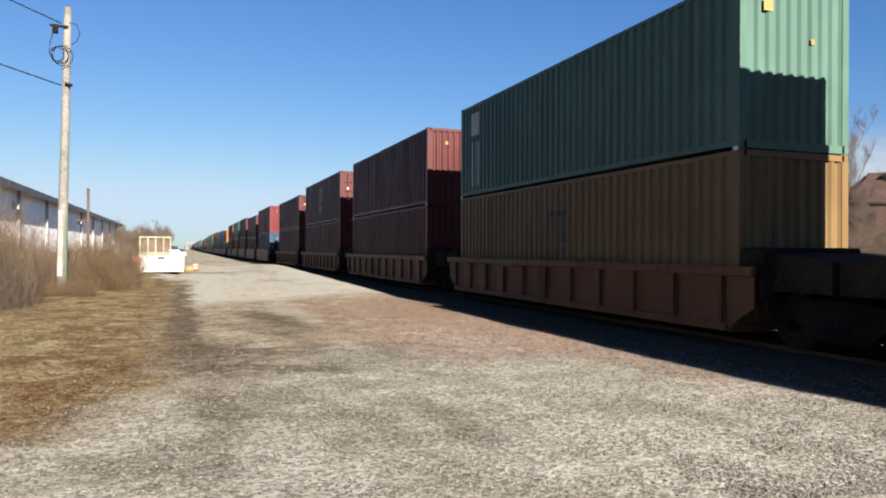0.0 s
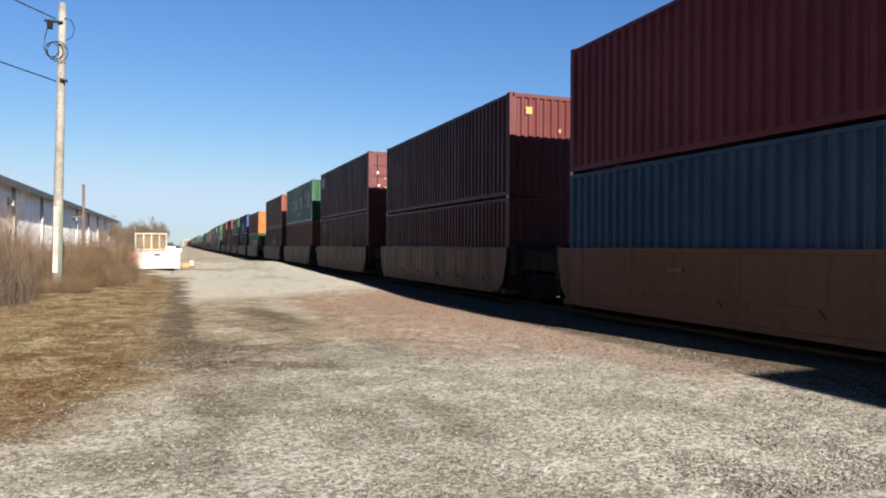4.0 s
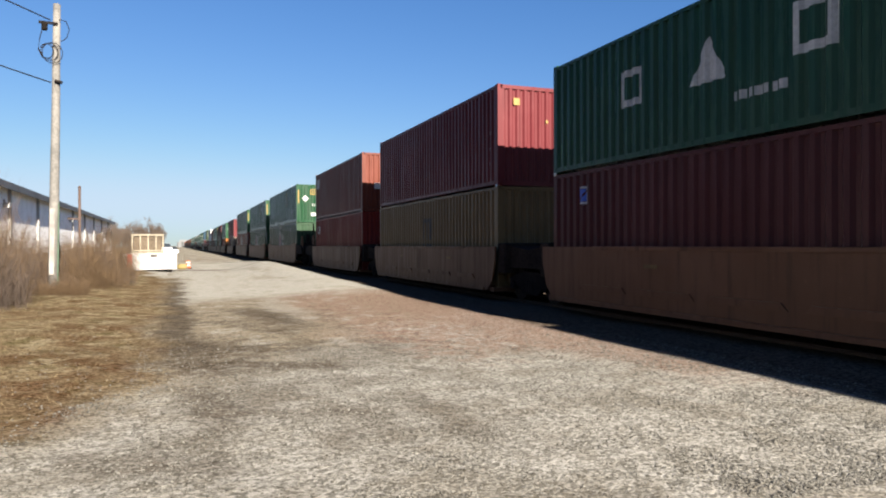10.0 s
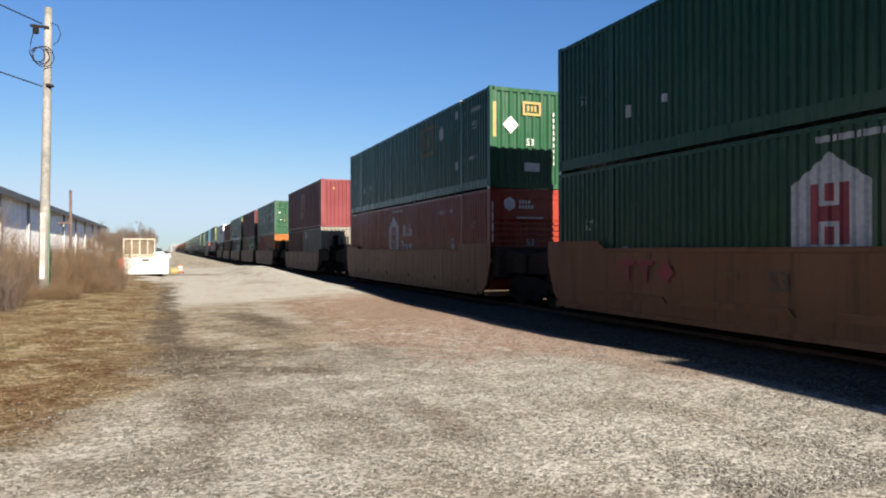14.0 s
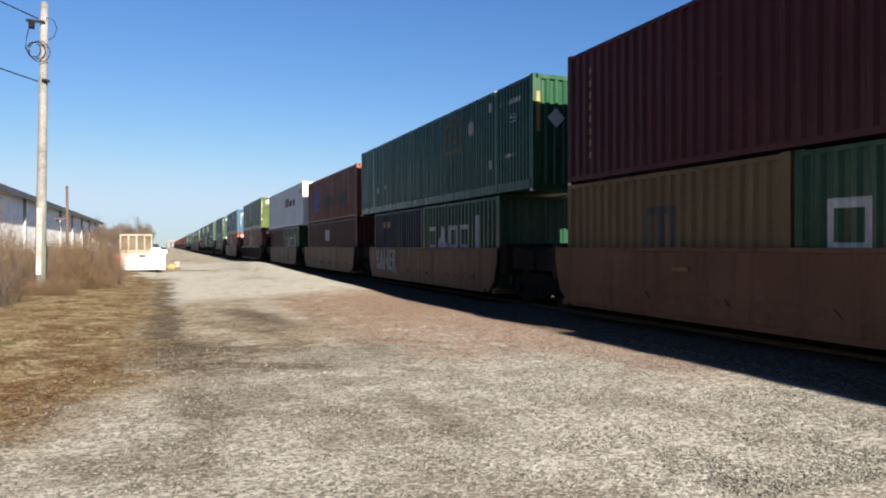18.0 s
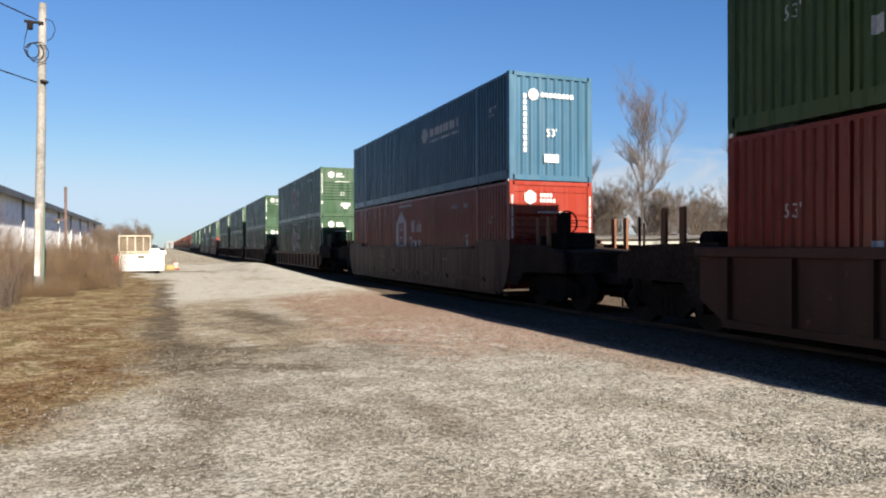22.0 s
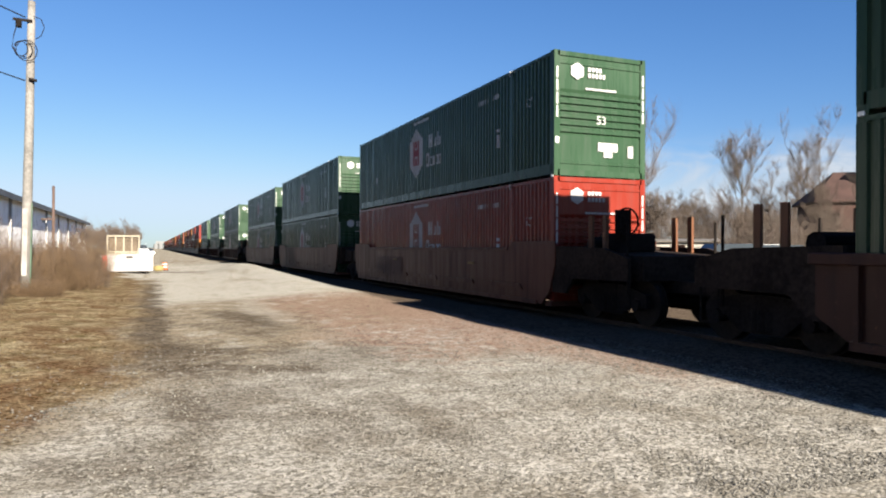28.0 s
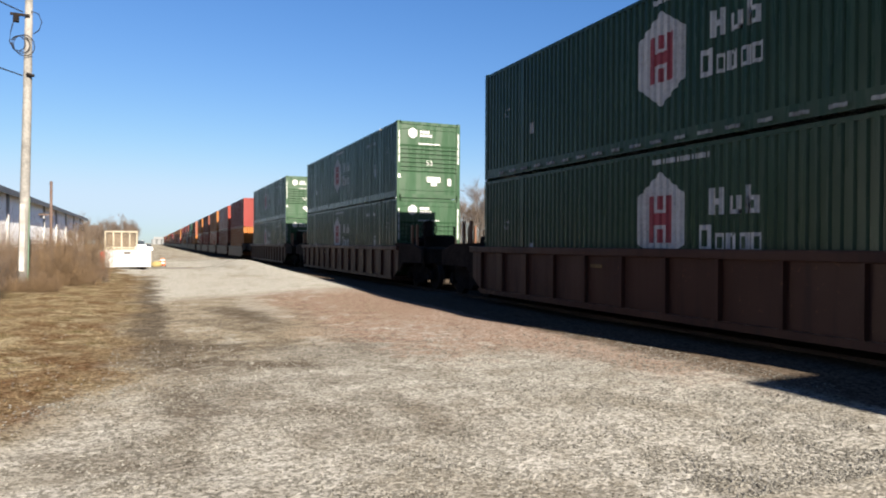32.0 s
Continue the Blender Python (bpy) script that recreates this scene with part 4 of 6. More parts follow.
def well_car(length, style, top, colour, near, far_gap, y, raised=False, simple=False, graffiti=()):
    """One well of a double-stack car. near and far_gap: metres from the well to the middle of the coupling or joint at either end."""
    mat = PAINT[colour]
    words = "ribbed" if style == "rib" else "smooth sided"
    tone = {"buff": "dirty buff brown", "brown": "grimy red brown", "ruddy": "dusty ruddy brown", "sand": "sandy brown"}[colour]
    root = empty("well_car", pose(TRACK, y, 0), f"{tone} {words} railway well car carrying stacked containers", "well car", "cars of the train")
    for sx in (-1, 1):
        key = ("side_sill", style, round(length, 2), top, raised)
        made = shared(key, lambda: sill_rib(length, top) if style == "rib" else sill_smooth(length, top, raised))
        turn = pose(sx * 1.40, 0, 0) if sx < 0 else Matrix.Translation((1.40, 0, 0)) @ Matrix.Diagonal((-1, 1, 1, 1))
        sill = part("side_sill", made, mat, root, m=turn)
        if style == "rib":
            part("top_chord", shared(("top_chord", round(length, 2), top), lambda: Shape().chamfer_box(-0.10, -0.002, -0.55, length + 0.55, top - 0.16, top, 0.015)), mat, sill)
            part("bottom_chord", shared(("bottom_chord", round(length, 2)), lambda: Shape().box(-0.07, -0.002, 0.05, length - 0.05, 0.34, 0.46)), mat, sill)
        elif not simple:
            part("top_lip", shared(("top_lip", round(length, 2), top), lambda: Shape().chamfer_box(-0.05, -0.022, 2.0, length - 2.0, top - 0.07, top + 0.01, 0.008)), mat, sill)
            part("bottom_flange", shared(("bottom_flange", round(length, 2)), lambda: Shape().box(-0.06, -0.022, 0.5, length - 0.5, 0.34, 0.43)), mat, sill)
            run = (length - 2.4) / 5
            ledge = shared(("ledge", round(length, 2)), lambda: Shape().prism([(0.0, 0.66), (0.12, 0.78), (run - 0.42, 0.78), (run - 0.3, 0.66)], -0.05, -0.022, "x"))
            for i in range(5):
                part("ledge", ledge, mat, sill, m=pose(0, 1.2 + run * i, 0))
        if style == "rib" and not simple:
            post = shared(("post", top), lambda: Shape().prism([(-0.035, 0.462), (-0.035, top - 0.162), (0.035, top - 0.162), (0.035, 0.462)], -0.085, -0.002, "x"))
            count = round((length - 0.3) / 1.22)
            for i in range(count + 1):
                part("post", post, mat, sill, m=pose(0, 0.15 + (length - 0.3) * i / count, 0))
        if not simple:
            glint = shared(("reflector",), lambda: Shape().box(-0.096, -0.088, -0.2, 0.2, 1.20, 1.27))
            for f in (0.22, 0.63):
                part("reflector", glint, M_AMBER, sill, m=pose(0, length * f + 0.5, 0))
    beam = shared(("floor_beam",), lambda: Shape().box(-1.36, 1.36, -0.12, 0.12, 0.32, 0.44))
    for i in range(3 if simple else 7):
        part("floor_beam", beam, mat, root, m=pose(0, 0.12 + (length - 0.24) * i / (2 if simple else 6), 0))
    for sign, gap, base in ((-1, near, 0.0), (1, far_gap, length)):
        key = ("end_deck", round(gap, 1))

        def deck(gap=gap):
            reach = min(gap - 0.06, 2.9)
            return Shape().prism([(0.552, 1.02), (0.552, 1.62), (reach, 1.50), (reach, 1.02)], -1.1, 1.1, "x")
        deck_ob = part("end_deck", shared(key, deck), M_GRIME, root, m=pose(0, base, 0) @ (Matrix.Diagonal((1, -1, 1, 1)) if sign < 0 else Matrix()))
        part("bulkhead", shared(("bulkhead",), lambda: Shape().chamfer_box(-1.30, 1.30, 0.12, 0.55, 0.85, 1.70, 0.03)), M_GRIME, deck_ob)
        part("draft_sill", shared(("draft_sill", round(gap, 1)), lambda: Shape().box(-0.32, 0.32, 0.56, gap - 0.05, 0.78, 1.015)), M_GRIME, deck_ob)
        if gap > 2.5:
            plate = shared(("end_plate",), lambda: Shape().prism([(0.1, 0.66), (0.1, 1.70), (2.0, 1.66), (2.8, 1.46), (2.8, 1.02), (0.95, 1.0), (0.62, 0.66)], -0.04, 0.04, "x"))
            for sx in (-1.345, 1.345):
                part("end_plate", plate, M_GRIME, deck_ob, m=pose(sx, 0, 0))
            step = shared(("step",), lambda: Shape().tube([(0, 2.35, 1.1), (0, 2.35, 0.45), (0, 2.75, 0.45), (0, 2.75, 1.1)], 0.02, 5))
            for sx in (-1.3, 1.3):
                part("step", step, M_IRON, deck_ob, m=pose(sx, 0, 0))
        if gap > 2.5 and not simple:
            for sx in (-1.12, 1.12):
                post = shared(("guide_post",), lambda: Shape().box(-0.03, 0.03, -0.055, 0.055, 1.5, 2.34).box(-0.032, 0.032, 0.057, 0.075, 1.5, 2.34))
                for yy in (1.22, 1.72):
                    part("guide_post", post, PAINT["buff"], deck_ob, "flat upright steel guide post", m=pose(sx, yy, 0))
                part("grab_post", shared(("grab_post",), lambda: Shape().tube([(0, 2.45, 0.7), (0, 2.45, 2.2)], 0.03, 6)), M_IRON, deck_ob, m=pose(sx, 0, 0))
            part("coupler", shared(("coupler",), lambda: Shape().box(-0.1, 0.1, 2.6, 3.6, 0.82, 1.0).chamfer_box(-0.2, 0.16, 3.55, 3.82, 0.74, 1.06, 0.04)), M_IRON, deck_ob)
            if sign < 0:
                def brake():
                    s = Shape()
                    n = 18
                    s.tube([(0.28 * math.cos(2 * math.pi * k / n), 0, 0.28 * math.sin(2 * math.pi * k / n)) for k in range(n + 1)], 0.022, 5)
                    for k in range(5):
                        s.tube([(0, 0, 0), (0.28 * math.cos(1.26 * k), 0, 0.28 * math.sin(1.26 * k))], 0.014, 4)
                    s.box(-0.14, 0.14, -0.22, -0.04, -0.3, 0.25)
                    s.box(-0.1, 0.1, -0.25, -0.1, -0.9, -0.2)
                    return s
                part("brake_wheel", shared(("brake_wheel",), brake), M_IRON, deck_ob, "round black hand brake wheel", m=pose(-0.75, 1.95, 2.2))
                part("gear_box", shared(("gear_box",), lambda: Shape().chamfer_box(-0.5, 0.5, 0.75, 1.5, 1.56, 1.98, 0.05)), M_IRON, deck_ob, m=pose(-0.1, 0, 0))
            part("tank", shared(("tank",), lambda: Shape().tube([(-0.9, 0.9, 1.74), (0.7, 0.9, 1.74)], 0.17, 10)), M_IRON, deck_ob)
        if not simple:
            if gap > 2.5:
                truck_parts(root, base + sign * 1.75)
            elif sign > 0:
                truck_parts(root, base + gap)
            hoses = shared(("air_hose",), lambda: Shape().tube([(0.4, 0.3, 0.9), (0.42, 0.6, 0.55), (0.4, 1.1, 0.5), (0.38, 1.5, 0.8)], 0.025, 6))
            part("air_hose", hoses, M_IRON, deck_ob)
    for name, key, material, build in graffiti:
        ob = part(name, shared(key, build), material, root)
        if key[1].startswith("car code"):
            tagged(ob, kind="stuff")
    return root


SPEED, GAIN, DRIFT = 18.705, 0.02376, 0.000197


def gone(t):
    """How far the train has come at t seconds, from where it stands at 16 s."""
    u = t - 16
    return SPEED * u + GAIN * u * u / 2 + DRIFT * u ** 3 / 6


def C(kind, h, colour, front="ribs", *marks, at=0.0):
    return kind, h, colour, front, marks, at


SH = ("shield", "shield_end")
SG = ("sign", "sign_end")
# each well: its near end at 16 s, length, side, top of the sill, paint; upper containers; lower containers
UNITS = [
    # the first well is never in view, added for its shadow and bounced light
    (-318.6, "40", "rib", 1.40, "buff", [C("40", "h", "maroon")], [C("40", "h", "maroon")]),
    (-303.04, "40", "rib", 1.40, "buff", [C("40", "h", "maroon")], [C("40", "h", "maroon")]),
    (-287.45, "40", "rib", 1.40, "buff", [C("40", "h", "teal", "ribs", "teal", "gold_end")], [C("40", "h", "tan", "ribs", "arches_dark")]),
    (-271.88, "40", "rib", 1.40, "buff", [C("40", "h", "maroon", "ribs", "code_side", "code_end")], [C("40", "h", "maroon", "ribs", "tall_code", "code_side")]),
    (-256.38, "40", "rib", 1.40, "buff", [C("40", "h", "maroon", "door", "arches", "door_end")], [C("40", "h", "maroon", "ribs", "sticker")]),
    (-240.92, "40", "rib", 1.40, "buff", [C("40", "s", "maroon", "door", "door_end")], [C("40", "h", "maroon")]),
    (-220.91, "40", "smooth", 1.62, "buff", [C("40", "h", "crimson", "ribs", "code_side", "code_end")], [C("40", "h", "blue", "ribs", "code_end", "code_side")]),
    (-205.53, "40", "smooth", 1.62, "buff", [C("40", "h", "maroon", "ribs", "gold_end")], [C("40", "s", "maroon")]),
    (-190.20, "40", "smooth", 1.60, "buff", [C("40", "h", "maroon", "door", "white_panel", "door_end")], [C("40", "h", "maroon", "ribs", "sticker")]),
    (-174.85, "40", "smooth", 1.60, "buff", [C("40", "h", "green", "ribs", "blocks", "code_end")], [C("40", "h", "brick", "ribs", "code_side")]),
    (-159.49, "40", "smooth", 1.60, "brown", [C("40", "h", "brick", "ribs", "gold_end", "code_side")], [C("40", "h", "maroon", "ribs", "fruit")]),
    (-139.84, "40", "smooth", 1.60, "brown", [C("40", "s", "orange", "door", "orange_line", "door_end")], [C("40", "s", "green", "ribs", "blocks")]),
    (-124.60, "40", "smooth", 1.60, "brown", [C("40", "s", "royal", "ribs", "pres", "gold_end")], [C("40", "h", "navy", "ribs", "beast", "code_side")]),
    (-109.32, "40", "smooth", 1.60, "buff", [C("40", "s", "green", "ribs", "blocks")], [C("40", "h", "maroon", "ribs", "sticker")]),
    (-94.01, "40", "smooth", 1.60, "buff", [C("40", "h", "crimson", "ribs", "gold_end", "code_side")], [C("40", "h", "tan", "ribs", "arches_dark")]),
    (-78.61, "40", "smooth", 1.60, "buff", [C("40", "h", "brick", "ribs", "white_end", "white_panel")], [C("40", "h", "red", "ribs", "short_name", "code_side")]),
    (-58.98, "53", "smooth", 1.66, "sand", [C("53", "h", "green", "ribs", *SG)], [C("53", "h", "hub_green", "door", "shield_red")]),
    (-39.50, "53", "smooth", 1.66, "sand", [C("53", "h", "green", "door", *SG, "door_end")], [C("53", "h", "green", "ribs", *SH)]),
    (-19.65, "53", "smooth", 1.66, "sand", [C("53", "h", "green", "ribs", *SG)], [C("53", "h", "hub_red", "panel", *SH)]),
    (4.0, "40", "smooth", 1.52, "buff", [C("40", "h", "crimson", "ribs", "code_end", "arches")], [C("20", "s", "grey", "ribs", "short_name"), C("20", "s", "maroon", at=6.13)]),
    (23.66, "40", "smooth", 1.60, "buff", [C("40", "h", "green", "door", "blocks", "door_end")], [C("20", "s", "orange", "ribs", "orange_line"), C("20", "s", "red", "ribs", "short_name", at=6.13)]),
    (38.87, "40", "smooth", 1.60, "buff", [C("40", "h", "maroon", "ribs", "tall_code", "code_end")], [C("20", "s", "green", "ribs", "blocks20"), C("20", "s", "tan", "ribs", "arches_dark", at=6.13)]),
    (54.53, "40", "smooth", 1.58, "buff", [C("53", "h", "green", "ribs", *SG, at=-1.98)], [C("20", "s", "green", "ribs", "blocks20"), C("20", "s", "navy", "ribs", "gold_side", at=6.13)]),
    (69.83, "40", "smooth", 1.58, "buff", [C("40", "s", "rust", "ribs", "orange_line", "code_side")], [C("40", "s", "maroon", "ribs", "mid_sticker")]),
    (85.49, "40", "smooth", 1.58, "buff", [C("53", "h", "white", "panel", "freight", "freight_end", at=-1.98)], [C("20", "s", "green", "ribs", "blocks20"), C("20", "s", "maroon", "ribs", at=6.13)]),
    (105.18, "53", "rib", 1.62, "brown", [C("53", "h", "olive", "panel", *SH)], [C("53", "h", "hub_red", "panel", *SH)]),
    (128.95, "53", "smooth", 1.64, "brown", [C("53", "h", "sky_blue", "ribs", "round", "round_end")], [C("53", "h", "hub_red", "panel", *SH)]),
    (152.70, "53", "rib", 1.32, "buff", [C("53", "h", "hub_green", "panel", *SH)], [C("53", "h", "hub_green", "panel", *SH)]),
    (176.40, "53", "rib", 1.58, "brown", [C("53", "h", "hub_green", "panel", *SH)], [C("53", "h", "hub_green", "panel", *SH)]),
    (196.25, "53", "rib", 1.58, "brown", [C("53", "h", "hub_green", "panel", *SH)], [C("53", "h", "hub_green", "panel", *SH)]),
    (216.33, "53", "rib", 1.60, "brown", [C("53", "h", "hub_green", "panel", *SH, "tape")], [C("53", "h", "hub_green", "panel", *SH)]),
    (239.85, "53", "smooth", 1.66, "ruddy", [C("53", "h", "hub_green", "panel", *SH)], [C("53", "h", "hub_red", "panel", *SH)]),
    (259.85, "53", "smooth", 1.66, "ruddy", [C("53", "h", "hub_green", "panel", *SH)], [C("53", "h", "hub_green", "panel", *SH)]),
    (279.15, "53", "smooth", 1.60, "ruddy", [C("53", "h", "hub_green", "panel", *SH)], [C("53", "h", "hub_green", "panel", *SH)]),
    (303.41, "53", "rib", 1.60, "brown", [C("53", "h", "hub_green", "panel", *SH, "tape")], [C("53", "h", "hub_green", "panel", *SH)]),
    (326.95, "53", "rib", 1.60, "brown", [C("53", "h", "hub_green", "panel", *SH)], [C("53", "h", "hub_green", "panel", *SH)]),
    (350.1, "53", "rib", 1.60, "brown", [C("53", "h", "hub_green", "panel", *SH)], [C("53", "h", "hub_green", "panel", *SH)]),
]
TAIL = ["red", "orange", "hub_red", "brick", "orange", "hub_red", "brick", "red", "orange", "hub_red", "rust", "orange", "green", "brick", "hub_red", "maroon"]
y = 374.0
for i in range(30):
    c, d = TAIL[(i * 2) % 16], TAIL[(i * 2 + 1) % 16]
    UNITS.append((y, "40", "rib", 1.40, "brown", [C("40", "h", c, "door" if i % 3 == 0 else "ribs")], [C("40", "h", d)]))
    y += 15.5 if i % 5 != 4 else 19.8

RIDERS = []


def build_train():
    ends = [(u[0], u[0] + FT[u[1]]) for u in UNITS]
    for i, (near, kind, style, top, colour, upper, lower) in enumerate(UNITS):
        gap_near = near - ends[i - 1][1] if i else 3.4
        gap_far = ends[i + 1][0] - ends[i][1] if i + 1 < len(UNITS) else 3.4
        far = near > 372
        RIDERS.append((well_car(FT[kind], style, top, colour, gap_near / 2, gap_far / 2, near, raised=style == "smooth" and kind == "53", simple=far, graffiti=GRAFFITI.get(i, lambda: ())()), near, 0.0))
        base = 0.42 if colour == "ruddy" else 0.50 if kind == "53" else 0.44
        tall = max(HIGH[c[1]] for c in lower)
        for group, z in ((lower, base), (upper, base + tall + 0.004)):
            for k, h, tone, front, marks, at in group:
                ob = container(k, h, tone, front, marks, pose(TRACK, near + at, z), far)
                RIDERS.append((ob, near + at, z))
                if z > 1 and not far:
                    for end in (0.03, FT[k] - 0.13):
                        part("box_connector", shared(("box_connector",), lambda: Shape().chamfer_box(-0.05, 0.05, 0.0, 0.1, -0.035, 0.035, 0.012)), M_GALV, ob, "worn pale locking piece", m=pose(-half_width(k) + 0.03, end, 0.0))


def wall_mark(key, material, shapes, length, more=0.0):
    """Paint sprayed or lettered on a smooth sill; a runs from the far end."""
    def build():
        bm = flat_bm(shapes)
        for v in bm.verts:
            v.co = Vector((-1.457 - more, length - v.co.x, v.co.y))
        me = bpy.data.meshes.new("lettering")
        bm.to_mesh(me)
        bm.free()
        me.materials.append(None)
        return me
    return "lettering", ("lettering", key), material, build


def sprayed(seed, a, z, n, w, h):
    """A row of tall angular sprayed strokes."""
    rnd = random.Random(seed)
    out = []

    def stroke(x0, z0, x1, z1, t):
        out.append([(x0 - t, z0), (x0 + t, z0), (x1 + t, z1), (x1 - t, z1)])

    for i in range(n):
        x, t, lean = a + i * w, 0.10 * w + 0.02, rnd.uniform(-0.05, 0.16)
        top, low = z + h * rnd.uniform(0.88, 1.05), z + h * rnd.uniform(0.0, 0.12)
        stroke(x + 0.16 * w, low, x + 0.16 * w - lean * w, top, t)
        stroke(x + 0.62 * w, low + 0.08 * h, x + 0.62 * w - lean * w, top - 0.06 * h, t * rnd.uniform(0.7, 1.2))
    return out


def tag_strokes():
    """Tall slanting strokes and a hooked one, as sprayed across the whole sill."""
    tall = [(2.09, 2.36), (2.70, 2.99), (3.10, 3.22), (3.98, 4.13), (4.48, 4.69), (4.84, 5.05)]
    out = [[(p, 1.57), (p + 0.22, 1.57), (q + 0.20, 0.40), (q - 0.02, 0.40)] for p, q in tall]
    out += [(3.22, 3.84, 1.42, 1.57), (3.30, 3.98, 0.40, 0.54), (4.22, 4.62, 0.40, 0.52)]
    out += [[(5.10, 1.0), (5.22, 1.1), (5.9, 0.46), (5.74, 0.40)], [(5.16, 1.05), (5.26, 1.12), (5.66, 1.57), (5.5, 1.57)]]
    return out


def end_text():
    """The number stencilled on the dark plate at a car's end."""
    return wall_mark("end number", M_MARK, [("125-T", 2.15, 1.32, 0.24)], 0.0, -0.06)


GRAFFITI = {
    9: lambda: [end_text()],
    10: lambda: [wall_mark("car code", M_MARK_TAN, bars(2.8, 1.15, 9, 0.06, 0.16, 0.11), 12.19)],
    11: lambda: [wall_mark("car code", M_MARK_TAN, bars(2.8, 1.15, 9, 0.06, 0.16, 0.11), 12.19)],
    16: lambda: [wall_mark("length", M_MARK_DARK, [("53", 6.9, 1.02, 0.42)], 16.15), wall_mark("car code wide", M_MARK_TAN, bars(4.0, 1.15, 11, 0.06, 0.16, 0.13), 16.15)],
    17: lambda: [wall_mark("dark name wide", M_MARK_RED, [(2.6, 3.05, 1.34, 1.44), (2.77, 2.88, 1.02, 1.34), (3.15, 3.6, 1.34, 1.44), (3.32, 3.43, 1.02, 1.34), [(3.72, 1.23), (3.94, 1.02), (4.16, 1.23), (3.94, 1.44)]], 16.15), wall_mark("length mid", M_MARK_DARK, [("53", 6.2, 1.02, 0.42)], 16.15)],
    20: lambda: [wall_mark("pale spray", M_MARK_TAN, sprayed(9, 1.6, 0.62, 5, 0.5, 0.72), 12.19), wall_mark("code ground", M_MARK_DARK, [(5.45, 7.75, 1.02, 1.36)], 12.19), wall_mark("car code box", M_MARK_TAN, bars(5.6, 1.09, 10, 0.10, 0.2, 0.10), 12.19, 0.006)],
    22: lambda: [wall_mark("white spray", M_SPRAY, [hollow(1.02, 1.40, 1.02, 1.46, 0.14), [(1.05, 0.70), (1.44, 0.74), (1.42, 0.98), (1.06, 0.90)], [(1.46, 0.68), (1.66, 0.68), (1.86, 1.42), (1.70, 1.50)], [(1.86, 0.68), (2.04, 0.68), (1.92, 1.36), (1.84, 1.20)],
                   [(2.06, 0.66), (2.20, 0.66), (2.26, 1.50), (2.12, 1.52)], [(2.22, 1.18), (2.40, 0.86), (2.58, 1.18), (2.40, 1.10)], [(2.54, 0.66), (2.70, 0.66), (2.72, 1.52), (2.56, 1.50)], (2.80, 2.94, 0.68, 1.50), (2.95, 3.18, 1.36, 1.50), (2.95, 3.14, 1.04, 1.16), (2.95, 3.18, 0.68, 0.81),
                   hollow(3.24, 3.60, 1.04, 1.50, 0.13), [(3.24, 0.62), (3.37, 0.62), (3.37, 1.02), (3.24, 1.02)], [(3.42, 1.02), (3.54, 1.02), (3.72, 0.60), (3.56, 0.60)]], 12.19)],
    24: lambda: [end_text(), wall_mark("code ground", M_MARK_DARK, [(5.45, 7.75, 1.02, 1.36)], 12.19), wall_mark("car code box", M_MARK_TAN, bars(5.6, 1.09, 10, 0.10, 0.2, 0.10), 12.19, 0.006)],
    31: lambda: [wall_mark("faint spray", M_MARK_RUST, sprayed(12, 3.1, 0.55, 5, 0.62, 0.8), 16.15)],
    32: lambda: [wall_mark("tan spray wide", M_SPRAY_DULL, tag_strokes(), 16.15)],
    33: lambda: [wall_mark("pale name", M_MARK_TAN, [("FACE", 7.2, 0.75, 0.72)], 16.15), wall_mark("car code thin", M_MARK_TAN, bars(3.6, 1.04, 11, 0.06, 0.17, 0.12), 16.15)],
}
build_train()


def motions():
    """The whole train rolls towards the camera and past it."""
    times = (0, 4, 8, 12, 16, 20, 24, 28, 32)
    for ob, near, z in RIDERS:
        walk(ob, [(t, pose(TRACK, near - gone(t), z)) for t in times])


